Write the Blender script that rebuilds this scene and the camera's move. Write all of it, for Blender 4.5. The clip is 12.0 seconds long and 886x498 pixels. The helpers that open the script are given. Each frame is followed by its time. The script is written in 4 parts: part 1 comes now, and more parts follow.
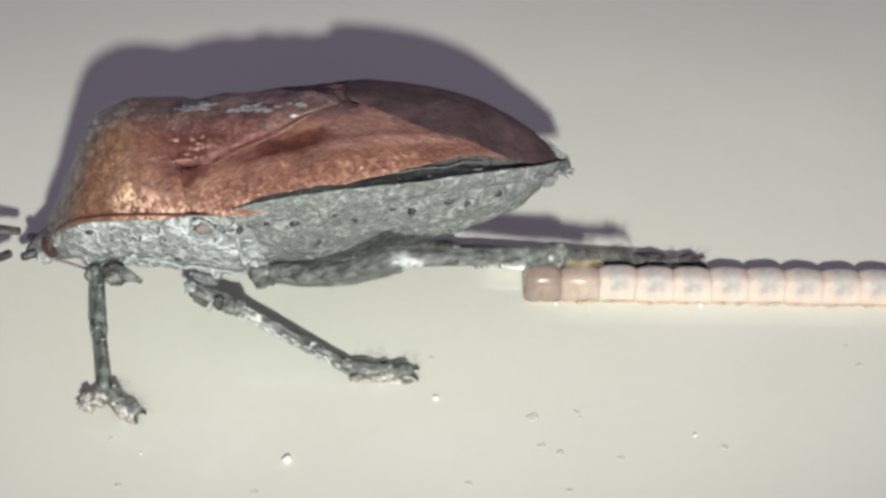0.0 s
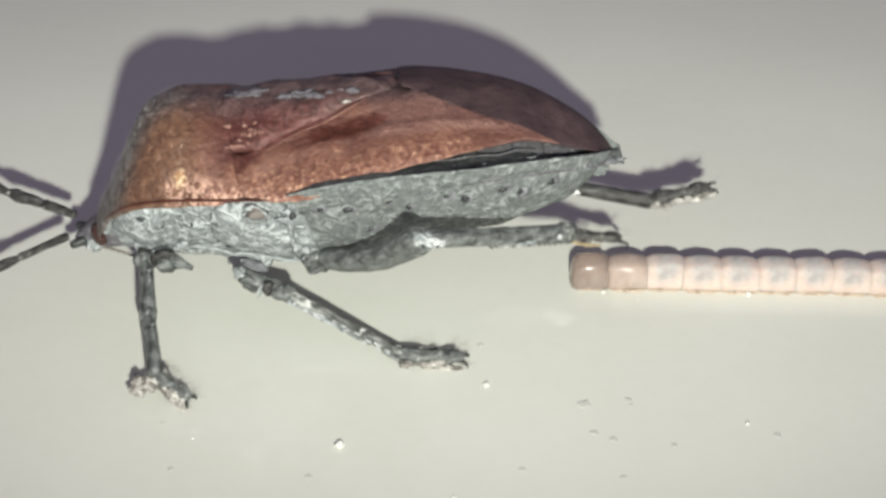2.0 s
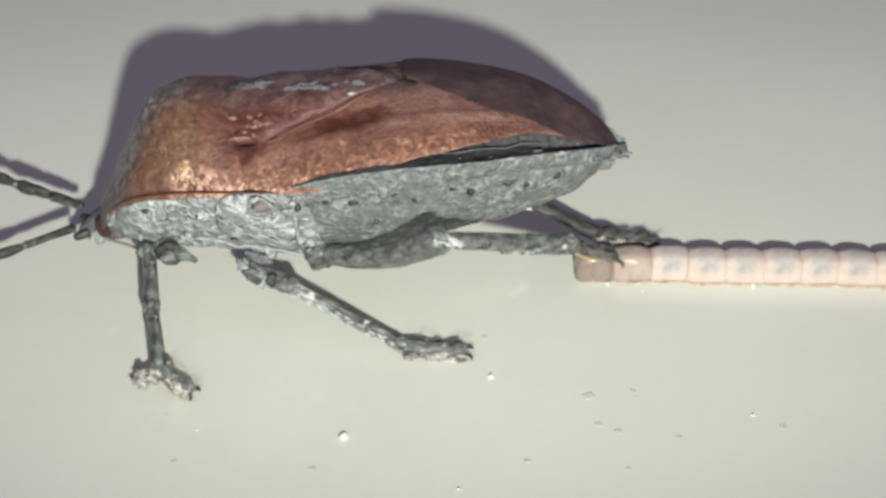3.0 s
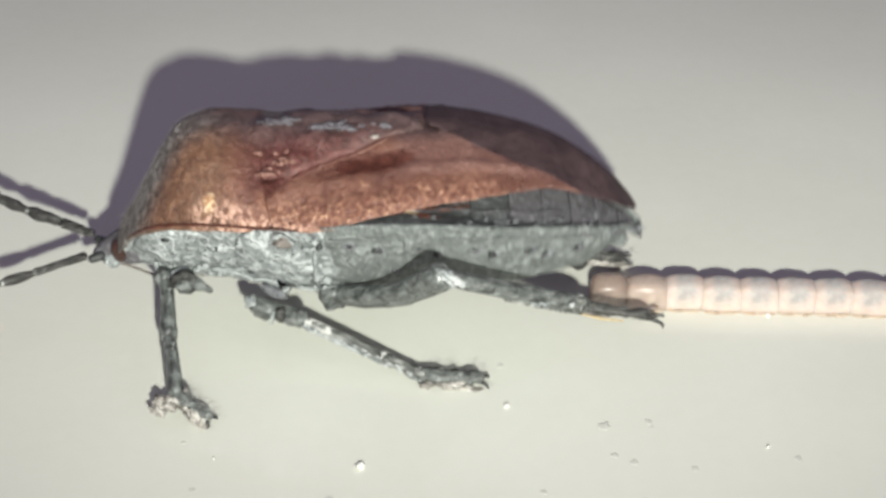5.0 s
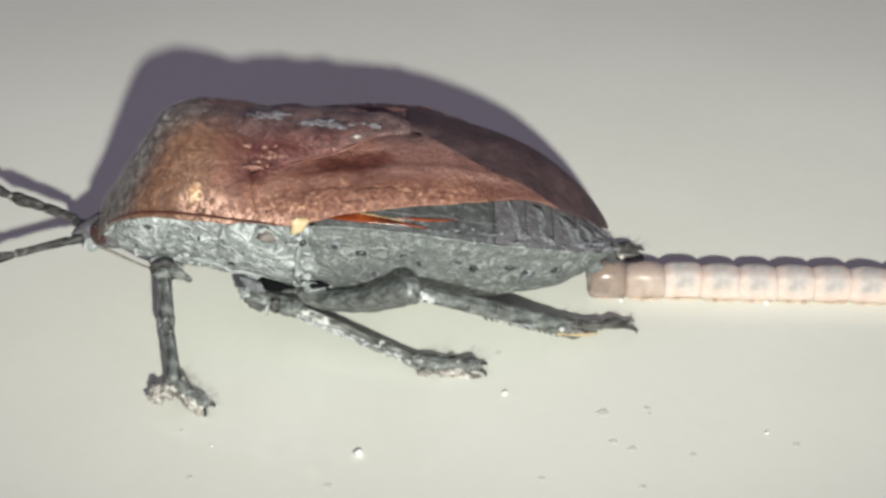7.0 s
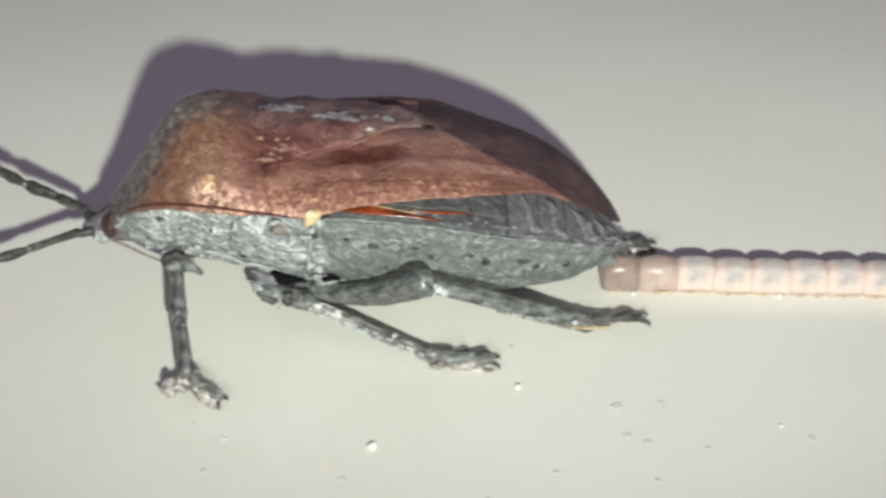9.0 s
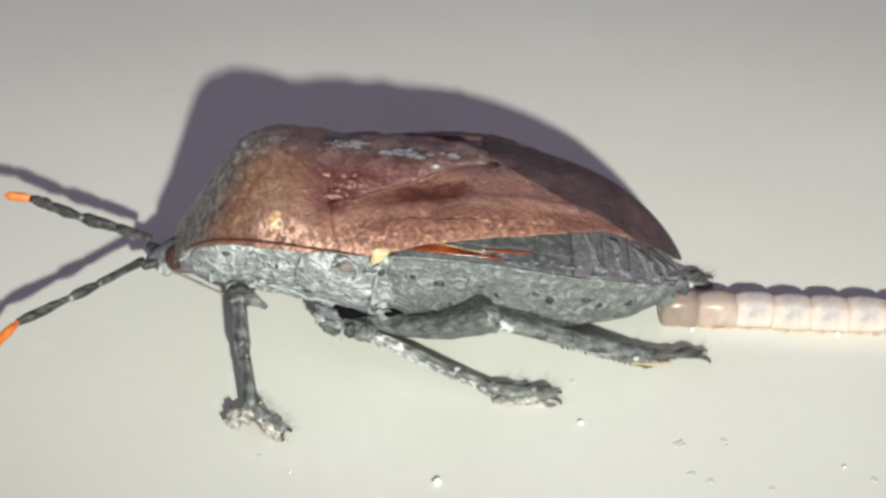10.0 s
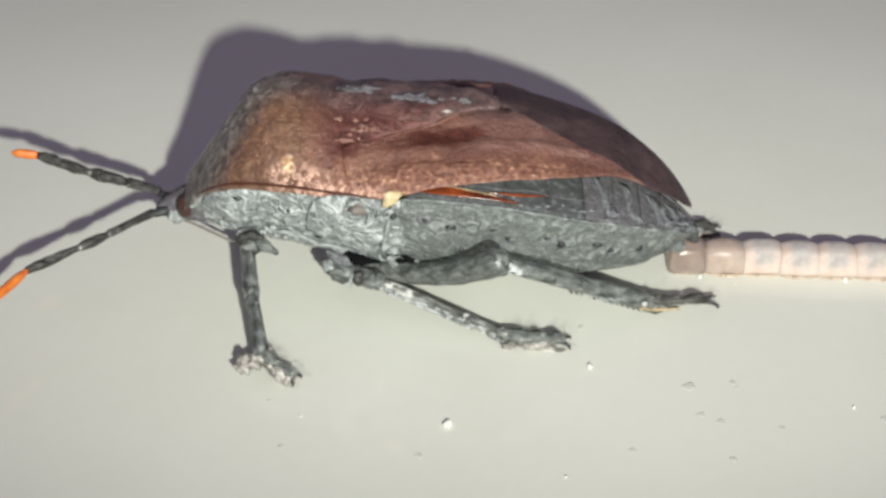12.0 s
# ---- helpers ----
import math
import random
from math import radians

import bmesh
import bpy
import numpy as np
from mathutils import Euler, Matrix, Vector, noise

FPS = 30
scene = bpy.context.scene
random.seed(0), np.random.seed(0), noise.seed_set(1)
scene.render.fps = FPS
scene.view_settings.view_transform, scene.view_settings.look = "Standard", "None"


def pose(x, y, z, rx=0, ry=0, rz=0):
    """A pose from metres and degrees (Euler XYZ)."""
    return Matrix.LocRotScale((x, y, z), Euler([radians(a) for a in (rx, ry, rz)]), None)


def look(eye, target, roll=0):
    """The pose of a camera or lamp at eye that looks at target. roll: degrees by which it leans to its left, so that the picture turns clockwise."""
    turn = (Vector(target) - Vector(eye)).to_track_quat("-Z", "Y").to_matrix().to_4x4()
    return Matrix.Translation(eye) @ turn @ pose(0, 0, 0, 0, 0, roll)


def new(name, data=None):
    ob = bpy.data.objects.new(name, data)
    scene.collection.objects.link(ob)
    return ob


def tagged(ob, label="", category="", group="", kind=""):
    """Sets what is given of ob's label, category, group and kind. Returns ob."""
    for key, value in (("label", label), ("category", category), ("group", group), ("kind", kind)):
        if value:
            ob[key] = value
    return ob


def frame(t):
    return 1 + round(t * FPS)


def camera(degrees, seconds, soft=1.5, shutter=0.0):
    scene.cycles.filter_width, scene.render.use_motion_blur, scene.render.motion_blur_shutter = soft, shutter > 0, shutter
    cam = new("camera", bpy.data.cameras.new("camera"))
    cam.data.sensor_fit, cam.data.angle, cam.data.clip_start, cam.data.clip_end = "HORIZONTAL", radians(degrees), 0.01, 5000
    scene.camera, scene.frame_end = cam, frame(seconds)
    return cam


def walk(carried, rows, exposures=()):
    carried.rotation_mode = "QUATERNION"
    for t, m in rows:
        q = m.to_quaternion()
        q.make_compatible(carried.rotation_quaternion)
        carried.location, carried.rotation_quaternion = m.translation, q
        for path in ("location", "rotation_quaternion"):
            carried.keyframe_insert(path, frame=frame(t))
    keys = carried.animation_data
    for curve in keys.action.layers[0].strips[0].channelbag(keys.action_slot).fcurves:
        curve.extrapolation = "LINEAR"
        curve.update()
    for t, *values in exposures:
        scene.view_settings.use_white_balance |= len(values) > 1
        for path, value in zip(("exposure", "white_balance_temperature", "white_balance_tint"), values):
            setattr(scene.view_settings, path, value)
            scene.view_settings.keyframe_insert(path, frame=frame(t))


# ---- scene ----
MM = 0.001

# ---- camera ----
cam = camera(30.0, 12.0, soft=3.0, shutter=0.8)
CAM = [
    (0.0, 2.98, -62.23, 44.48, -0.52), (0.5, 2.96, -62.31, 44.41, -0.60), (1.0, 2.54, -62.42, 44.21, -0.46),
    (1.5, 1.51, -62.25, 44.36, -0.31), (2.0, 0.80, -62.44, 43.94, -0.19), (2.5, 0.55, -62.55, 43.78, -0.18),
    (3.0, 0.62, -62.46, 43.52, -0.23), (3.2, 0.62, -62.57, 43.36, -0.23), (4.8, -0.10, -62.22, 44.33, 0.13),
    (5.0, -0.10, -61.97, 44.70, 0.13), (5.5, -0.04, -61.88, 44.92, 0.18), (6.0, -0.02, -61.91, 44.50, 0.07),
    (6.5, -0.01, -62.06, 44.38, 0.07), (7.0, 0.00, -62.18, 44.18, 0.00)]
CAM += [
    (8.8, -0.04, -62.12, 43.98, -0.01), (9.0, -0.56, -62.21, 43.84, -0.01), (9.5, -2.94, -61.60, 45.02, 0.79),
    (10.0, -3.32, -61.57, 45.16, 0.87), (10.5, -3.69, -61.73, 44.33, 0.81), (11.0, -3.42, -62.19, 43.23, 0.50),
    (11.5, -3.56, -62.38, 42.89, 0.32), (12.0, -3.65, -62.95, 43.29, 0.41)]
walk(cam, [(t, pose(x * MM, y * MM, z * MM, 56.0) @ pose(0, 0, 0, 0, 0, roll)) for t, x, y, z, roll in CAM],
     [(0.0, 0.0), (1.0, -0.03), (1.5, 0.04), (2.0, -0.02), (3.0, -0.06), (4.8, 0.05), (5.0, 0.08), (5.5, 0.09), (6.0, 0.06), (7.0, 0.03), (9.0, 0.02), (9.5, 0.11), (10.0, 0.13), (10.5, 0.11), (11.0, -0.06), (12.0, -0.03)])

# ---- light: the small lamp beside the lens, and the dim room round it ----
world = bpy.data.worlds.new("dim_room")
scene.world = world
world.use_nodes = True
back = world.node_tree.nodes["Background"]
back.inputs[0].default_value = (0.755, 0.655, 0.93, 1)
back.inputs[1].default_value = 0.197
lamp_data = bpy.data.lights.new("phone_lamp", "SPOT")
lamp_data.spot_size, lamp_data.spot_blend, lamp_data.shadow_soft_size, lamp_data.energy = radians(60), 1.0, 0.0012, 0.66
lamp_data.color = (0.965, 0.985, 0.89)
lamp = new("phone_lamp", lamp_data)
lamp.matrix_world = look((6.3 * MM, -76.5 * MM, 40.6 * MM), (-3.0 * MM, 92 * MM, 5 * MM)) @ Matrix.Diagonal((2.2, 1, 1, 1))


# ---- materials ----
def mat(name, rough=0.5, metal=0.0, spec=0.5):
    """A node material; returns it, its tree, its shader and coordinates in millimetres."""
    m = bpy.data.materials.new(name)
    m.use_nodes = True
    nt = m.node_tree
    sh = nt.nodes["Principled BSDF"]
    sh.inputs["Roughness"].default_value = rough
    sh.inputs["Metallic"].default_value = metal
    sh.inputs["Specular IOR Level"].default_value = spec
    co = nt.nodes.new("ShaderNodeTexCoord")
    sc = nt.nodes.new("ShaderNodeVectorMath")
    sc.operation = "SCALE"
    sc.inputs["Scale"].default_value = 1000.0
    nt.links.new(co.outputs["Object"], sc.inputs[0])
    return m, nt, sh, sc.outputs[0]


def grain(nt, co, scale, detail=4.0, rough=0.6, warp=0.0):
    n = nt.nodes.new("ShaderNodeTexNoise")
    n.inputs["Scale"].default_value = scale
    n.inputs["Detail"].default_value = detail
    n.inputs["Roughness"].default_value = rough
    n.inputs["Distortion"].default_value = warp
    nt.links.new(co, n.inputs["Vector"])
    return n.outputs["Fac"]


def ramp(nt, fac, stops):
    r = nt.nodes.new("ShaderNodeValToRGB")
    el = r.color_ramp.elements
    while len(el) < len(stops):
        el.new(0.5)
    for e, (p, c) in zip(el, stops):
        e.position, e.color = p, (*c, 1) if len(c) == 3 else (c[0], c[0], c[0], 1)
    nt.links.new(fac, r.inputs[0])
    return r.outputs[0]


def mix(nt, fac, a, b, mode="MIX"):
    n = nt.nodes.new("ShaderNodeMix")
    n.data_type, n.blend_type = "RGBA", mode
    for sock, v in ((n.inputs["Factor"], fac), (n.inputs["A"], a), (n.inputs["B"], b)):
        if isinstance(v, (int, float)):
            sock.default_value = v
        elif isinstance(v, tuple):
            sock.default_value = (*v, 1)
        else:
            nt.links.new(v, sock)
    return n.outputs["Result"]


def bump(nt, sh, height, depth, strength=1.0):
    """Relief of a depth in millimetres."""
    b = nt.nodes.new("ShaderNodeBump")
    b.inputs["Distance"].default_value = depth * MM
    b.inputs["Strength"].default_value = strength
    nt.links.new(height, b.inputs["Height"])
    nt.links.new(b.outputs[0], sh.inputs["Normal"])


def paint_material():
    m, nt, sh, co = mat("grey_gloss_paint", 0.07, 0, 0.5)
    broad = grain(nt, co, 0.05, 3, 0.55)
    fine = grain(nt, co, 1.3, 5, 0.6)
    c = ramp(nt, broad, [(0.3, (0.70, 0.70, 0.625)), (0.7, (0.755, 0.758, 0.69))])
    c = mix(nt, 0.05, c, ramp(nt, fine, [(0.3, (0.2,)), (0.7, (0.8,))]), "OVERLAY")
    dirt = grain(nt, co, 0.35, 6, 0.7)
    c = mix(nt, ramp(nt, dirt, [(0.66, (0.0,)), (0.80, (0.25,))]), c, (0.52, 0.515, 0.47))
    nt.links.new(c, sh.inputs["Base Color"])
    bump(nt, sh, grain(nt, co, 0.5, 3, 0.5), 0.006)
    return m


def cuticle_material(name, dark, mean, light, gloss, relief, pit, big_scale=0.5):
    """Horn-like wing cuticle: broad clouds of colour, fine grain and scattered pits."""
    m, nt, sh, co = mat(name, gloss, 0.08, 0.5)
    big = grain(nt, co, big_scale, 3, 0.5, 0.8)
    mid = grain(nt, co, 2.4, 6, 0.68, 0.5)
    fine = grain(nt, co, 9.0, 3, 0.6)
    c = ramp(nt, big, [(0.30, dark), (0.50, mean), (0.70, light)])
    c = mix(nt, 0.45, c, ramp(nt, mid, [(0.30, (0.22,)), (0.70, (0.78,))]), "OVERLAY")
    c = mix(nt, ramp(nt, fine, [(0.30, (pit,)), (0.44, (0.0,))]), c, tuple(0.35 * v for v in dark))
    nt.links.new(c, sh.inputs["Base Color"])
    nt.links.new(ramp(nt, mid, [(0.3, (max(gloss - 0.12, 0.1),)), (0.7, (gloss + 0.14,))]), sh.inputs["Roughness"])
    bump(nt, sh, mix(nt, 0.35, mid, fine), relief)
    return m


def soft_step(nt, value, lo, hi):
    n = nt.nodes.new("ShaderNodeMapRange")
    n.interpolation_type = "SMOOTHSTEP"
    n.inputs["From Min"].default_value, n.inputs["From Max"].default_value = lo, hi
    nt.links.new(value, n.inputs["Value"])
    return n.outputs[0]


def calc(nt, op, a, b):
    n = nt.nodes.new("ShaderNodeMath")
    n.operation = op
    for sock, v in zip(n.inputs, (a, b)):
        if isinstance(v, (int, float)):
            sock.default_value = v
        else:
            nt.links.new(v, sock)
    return n.outputs[0]


def copper_material():
    """Back of the bug: mauve-brown within, golden along the outer rim, grey and hairy at the front."""
    m, nt, sh, co = mat("coppery_back_cuticle", 0.36, 0.10, 0.5)
    sep = nt.nodes.new("ShaderNodeSeparateXYZ")
    nt.links.new(co, sep.inputs[0])
    big = grain(nt, co, 0.55, 4, 0.55, 0.9)
    mid = grain(nt, co, 2.3, 6, 0.68, 0.5)
    fine = grain(nt, co, 7.5, 3, 0.6)
    inner = ramp(nt, big, [(0.30, (0.085, 0.033, 0.025)), (0.50, (0.140, 0.060, 0.043)), (0.72, (0.195, 0.095, 0.068))])
    dust = grain(nt, co, 4.6, 4, 0.66, 0.2)
    outer = ramp(nt, dust, [(0.30, (0.115, 0.047, 0.035)), (0.48, (0.190, 0.084, 0.060)), (0.60, (0.275, 0.140, 0.093)), (0.70, (0.55, 0.34, 0.22))])
    side = calc(nt, "ABSOLUTE", sep.outputs[1], 0.0)
    side = calc(nt, "ADD", side, calc(nt, "MULTIPLY", calc(nt, "SUBTRACT", big, 0.5), 2.0))
    wide = calc(nt, "ABSOLUTE", sep.outputs[1], 0.0)
    lean = calc(nt, "MULTIPLY", calc(nt, "MAXIMUM", calc(nt, "ADD", sep.outputs[0], 5.0), 0.0), 0.10)
    rim = soft_step(nt, calc(nt, "ADD", side, lean), 3.2, 4.3)
    back_end = soft_step(nt, calc(nt, "MULTIPLY", sep.outputs[0], -1.0), -3.2, -0.8)
    c = mix(nt, calc(nt, "MULTIPLY", rim, back_end), inner, outer)
    gold = ramp(nt, mix(nt, 0.4, mid, dust), [(0.32, (0.080, 0.036, 0.023)), (0.50, (0.135, 0.066, 0.041)), (0.66, (0.205, 0.112, 0.070))])
    front = calc(nt, "ADD", sep.outputs[0], calc(nt, "MULTIPLY", calc(nt, "SUBTRACT", big, 0.5), 1.2))
    c = mix(nt, calc(nt, "SUBTRACT", 1.0, soft_step(nt, front, -10.2, -8.9)), c, gold)
    # dark red field of the back plate, fading forwards into the shield
    sway = calc(nt, "MULTIPLY", calc(nt, "SUBTRACT", big, 0.5), 2.4)
    red = ramp(nt, mid, [(0.30, (0.042, 0.013, 0.011)), (0.55, (0.105, 0.036, 0.031)), (0.75, (0.200, 0.094, 0.087))])
    on = soft_step(nt, calc(nt, "ADD", sep.outputs[0], sway), -9.3, -7.9)
    near = soft_step(nt, calc(nt, "MULTIPLY", calc(nt, "ADD", calc(nt, "ADD", wide, calc(nt, "MULTIPLY", sway, 0.3)), calc(nt, "MULTIPLY", sep.outputs[0], 0.44)), -1.0), -0.15, 0.45)
    c = mix(nt, calc(nt, "MULTIPLY", on, near), c, red)
    pale = ramp(nt, mix(nt, 0.5, big, dust), [(0.34, (0.130, 0.062, 0.053)), (0.62, (0.225, 0.122, 0.103))])
    c = mix(nt, calc(nt, "MULTIPLY", calc(nt, "MULTIPLY", soft_step(nt, sep.outputs[0], -3.3, -2.3), calc(nt, "SUBTRACT", 1.0, soft_step(nt, calc(nt, "ADD", wide, lean), 2.9, 3.7))), 0.75), c, pale)
    # dark red oval field inside the wing
    fx = calc(nt, "MULTIPLY", calc(nt, "ADD", sep.outputs[0], 3.7), 0.55)
    fy = calc(nt, "MULTIPLY", calc(nt, "ADD", calc(nt, "SUBTRACT", wide, 2.40), calc(nt, "MULTIPLY", fx, 0.30)), 1.65)
    ring = calc(nt, "ADD", calc(nt, "ADD", calc(nt, "MULTIPLY", fx, fx), calc(nt, "MULTIPLY", fy, fy)), calc(nt, "MULTIPLY", calc(nt, "SUBTRACT", mid, 0.5), 1.2))
    field = calc(nt, "SUBTRACT", 1.0, soft_step(nt, ring, 0.66, 0.98))
    c = mix(nt, calc(nt, "MULTIPLY", field, 0.9), c, ramp(nt, mid, [(0.34, (0.050, 0.013, 0.009)), (0.66, (0.120, 0.038, 0.026))]))
    # dark mauve band along the middle of the back: ridge shade put into the colour
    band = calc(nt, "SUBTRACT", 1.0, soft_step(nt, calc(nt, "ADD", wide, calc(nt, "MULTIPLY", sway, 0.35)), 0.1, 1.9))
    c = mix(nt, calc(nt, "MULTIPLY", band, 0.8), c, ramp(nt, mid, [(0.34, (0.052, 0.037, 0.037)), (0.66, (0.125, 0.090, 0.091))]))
    # pinkish fringe along the shield's hind rim, golden callus above it
    edge = calc(nt, "SUBTRACT", wide, calc(nt, "ADD", calc(nt, "MULTIPLY", sep.outputs[0], 0.26), 6.83))
    span = calc(nt, "MULTIPLY", soft_step(nt, sep.outputs[0], -11.6, -10.6), soft_step(nt, calc(nt, "MULTIPLY", sep.outputs[0], -1.0), 5.6, 7.2))
    fringe = calc(nt, "MULTIPLY", soft_step(nt, calc(nt, "ADD", edge, calc(nt, "MULTIPLY", sway, 0.25)), -0.75, -0.25), span)
    spots = ramp(nt, grain(nt, co, 2.8, 4, 0.6, 1.2), [(0.46, (0.0,)), (0.58, (0.85,))])
    c = mix(nt, calc(nt, "MULTIPLY", fringe, spots), c, (0.60, 0.375, 0.29))
    dx = calc(nt, "MULTIPLY", calc(nt, "ADD", sep.outputs[0], 10.40), 2.9)
    dy = calc(nt, "MULTIPLY", calc(nt, "SUBTRACT", wide, 3.65), 3.3)
    far = calc(nt, "ADD", calc(nt, "ADD", calc(nt, "MULTIPLY", dx, dx), calc(nt, "MULTIPLY", dy, dy)), calc(nt, "MULTIPLY", calc(nt, "SUBTRACT", mid, 0.5), 3.0))
    c = mix(nt, calc(nt, "MULTIPLY", calc(nt, "SUBTRACT", 1.0, soft_step(nt, far, 0.1, 1.2)), 0.75), c, ramp(nt, spots, [(0.0, (0.42, 0.22, 0.11)), (1.0, (0.86, 0.72, 0.46))]))
    ahead = calc(nt, "ADD", sep.outputs[0], calc(nt, "MULTIPLY", calc(nt, "SUBTRACT", mid, 0.5), 3.0))
    grey = ramp(nt, mid, [(0.34, (0.060, 0.050, 0.045)), (0.52, (0.155, 0.134, 0.121)), (0.64, (0.37, 0.36, 0.345))])
    slant = calc(nt, "ADD", calc(nt, "MULTIPLY", ahead, -1.0), calc(nt, "MULTIPLY", wide, -1.1))
    c = mix(nt, soft_step(nt, slant, 8.8, 12.2), c, grey)
    c = mix(nt, 0.30, c, ramp(nt, mix(nt, 0.5, mid, dust), [(0.32, (0.24,)), (0.68, (0.76,))]), "OVERLAY")
    c = mix(nt, ramp(nt, fine, [(0.28, (0.24,)), (0.40, (0.0,))]), c, (0.045, 0.018, 0.013))
    nt.links.new(c, sh.inputs["Base Color"])
    nt.links.new(ramp(nt, mid, [(0.32, (0.46,)), (0.68, (0.24,))]), sh.inputs["Roughness"])
    bump(nt, sh, mix(nt, 0.6, mid, dust), 0.16)
    return m


def membrane_material():
    m, nt, sh, co = mat("dark_wing_membrane", 0.5, 0.0, 0.3)
    c = ramp(nt, grain(nt, co, 0.9, 4, 0.6, 0.5), [(0.3, (0.030, 0.019, 0.021)), (0.7, (0.064, 0.040, 0.042))])
    nt.links.new(c, sh.inputs["Base Color"])
    bump(nt, sh, grain(nt, co, 2.2, 4, 0.6), 0.10)
    return m


def wax_material(name, dark, grey, pale, scale, amount, relief=0.40, web=0.62):
    """Grey cuticle under a bluish white bloom: soft mottling, broken pale seams and small pits."""
    m, nt, sh, co = mat(name, 0.80, 0.0, 0.16)
    big = grain(nt, co, scale * 0.5, 3, 0.55, 0.3)
    mid = grain(nt, co, scale * 2.1, 4, 0.6)
    fine = grain(nt, co, scale * 5.5, 4, 0.65)
    seam = calc(nt, "ABSOLUTE", calc(nt, "SUBTRACT", grain(nt, co, scale * web, 1, 0.4, 1.7), 0.5), 0.0)
    blend = tuple(0.6 * g + 0.4 * p for g, p in zip(grey, pale))
    c = ramp(nt, mid, [(0.34, tuple(0.55 * d + 0.45 * g for d, g in zip(dark, grey))), (0.46, grey), (0.54, grey), (0.66, blend)])
    c = mix(nt, 0.34, c, ramp(nt, fine, [(0.32, (0.2,)), (0.68, (0.8,))]), "OVERLAY")
    # bloom gathers into crusts where the seams run
    broken = ramp(nt, big, [(amount - 0.14, (0.0,)), (amount, (0.85,))])
    line = ramp(nt, seam, [(0.0, (0.70,)), (0.022, (0.45,)), (0.05, (0.0,))])
    c = mix(nt, calc(nt, "MULTIPLY", line, broken), c, pale)
    crust = ramp(nt, calc(nt, "ADD", mid, calc(nt, "MULTIPLY", calc(nt, "SUBTRACT", fine, 0.5), 0.5)), [(0.56, (0.0,)), (0.62, (0.6,))])
    c = mix(nt, calc(nt, "MULTIPLY", crust, calc(nt, "MAXIMUM", broken, 0.25)), c, pale)
    pits = grain(nt, co, scale * 2.4, 2, 0.5)
    c = mix(nt, ramp(nt, pits, [(0.25, (0.75,)), (0.33, (0.0,))]), c, dark)
    nt.links.new(c, sh.inputs["Base Color"])
    height = mix(nt, 0.4, mid, fine)
    height = calc(nt, "ADD", height, calc(nt, "MULTIPLY", calc(nt, "MULTIPLY", line, broken), 0.3))
    bump(nt, sh, height, relief)
    return m


def leg_material(name, dark, mean, pale, amount, gloss=0.46, rough=1.0):
    """Dark horn with streaks along the joint and scattered crusts of wax."""
    m, nt, sh, co = mat(name, gloss, 0.0, 0.35 + 0.5 * (1 - rough))
    st = nt.nodes.new("ShaderNodeVectorMath")
    st.operation = "MULTIPLY"
    st.inputs[1].default_value = (0.85, 2.2, 2.2)
    nt.links.new(co, st.inputs[0])
    streak = grain(nt, st.outputs[0], 1.5, 4, 0.6, 0.4)
    crust = grain(nt, co, 1.9, 4, 0.62, 0.25)
    c = ramp(nt, streak, [(0.34, dark), (0.50, mean), (0.68, tuple(0.5 * (a + b) for a, b in zip(mean, pale)))])
    speckle = grain(nt, co, 7.0, 4, 0.65)
    c = mix(nt, 0.34 * rough, c, ramp(nt, speckle, [(0.32, (0.2,)), (0.68, (0.8,))]), "OVERLAY")
    c = mix(nt, ramp(nt, crust, [(amount, (0.0,)), (amount + 0.06, (0.9,))]), c, pale)
    c = mix(nt, ramp(nt, crust, [(0.32, (0.55,)), (0.42, (0.0,))]), c, dark)
    nt.links.new(c, sh.inputs["Base Color"])
    bump(nt, sh, mix(nt, 0.4, streak, crust), 0.28 * rough)
    return m


def plain_material(name, a, b, scale, rough, relief=0.05, spec=0.5):
    m, nt, sh, co = mat(name, rough, 0.0, spec)
    n = grain(nt, co, scale, 5, 0.6, 0.4)
    nt.links.new(ramp(nt, n, [(0.3, a), (0.7, b)]), sh.inputs["Base Color"])
    bump(nt, sh, grain(nt, co, scale * 2, 4, 0.6), relief)
    return m


def egg_material():
    m, nt, sh, co = mat("chalky_pink_egg_shell", 0.62, 0.0, 0.3)
    n = grain(nt, co, 1.4, 4, 0.6)
    # the yolk shows greyish through the middle of the shell
    ln = nt.nodes.new("ShaderNodeVectorMath")
    ln.operation = "MULTIPLY_ADD"
    ln.inputs[1].default_value = (1.45, 0.15, 1.45)
    ln.inputs[2].default_value = (0, 0, -1.62)
    nt.links.new(co, ln.inputs[0])
    le = nt.nodes.new("ShaderNodeVectorMath")
    le.operation = "LENGTH"
    nt.links.new(ln.outputs[0], le.inputs[0])
    wob = mix(nt, 0.28, le.outputs["Value"], n)
    c = ramp(nt, n, [(0.3, (0.535, 0.425, 0.38)), (0.7, (0.61, 0.50, 0.45))])
    c = mix(nt, ramp(nt, wob, [(0.50, (0.95,)), (0.98, (0.0,))]), c, ramp(nt, grain(nt, co, 2.6, 4, 0.6, 0.8), [(0.32, (0.335, 0.315, 0.312)), (0.66, (0.46, 0.425, 0.41))]))
    nt.links.new(c, sh.inputs["Base Color"])
    sh.inputs["Subsurface Weight"].default_value = 0.6
    sh.inputs["Subsurface Radius"].default_value = (1.0, 0.6, 0.45)
    sh.inputs["Subsurface Scale"].default_value = 0.5 * MM
    bump(nt, sh, n, 0.04)
    return m


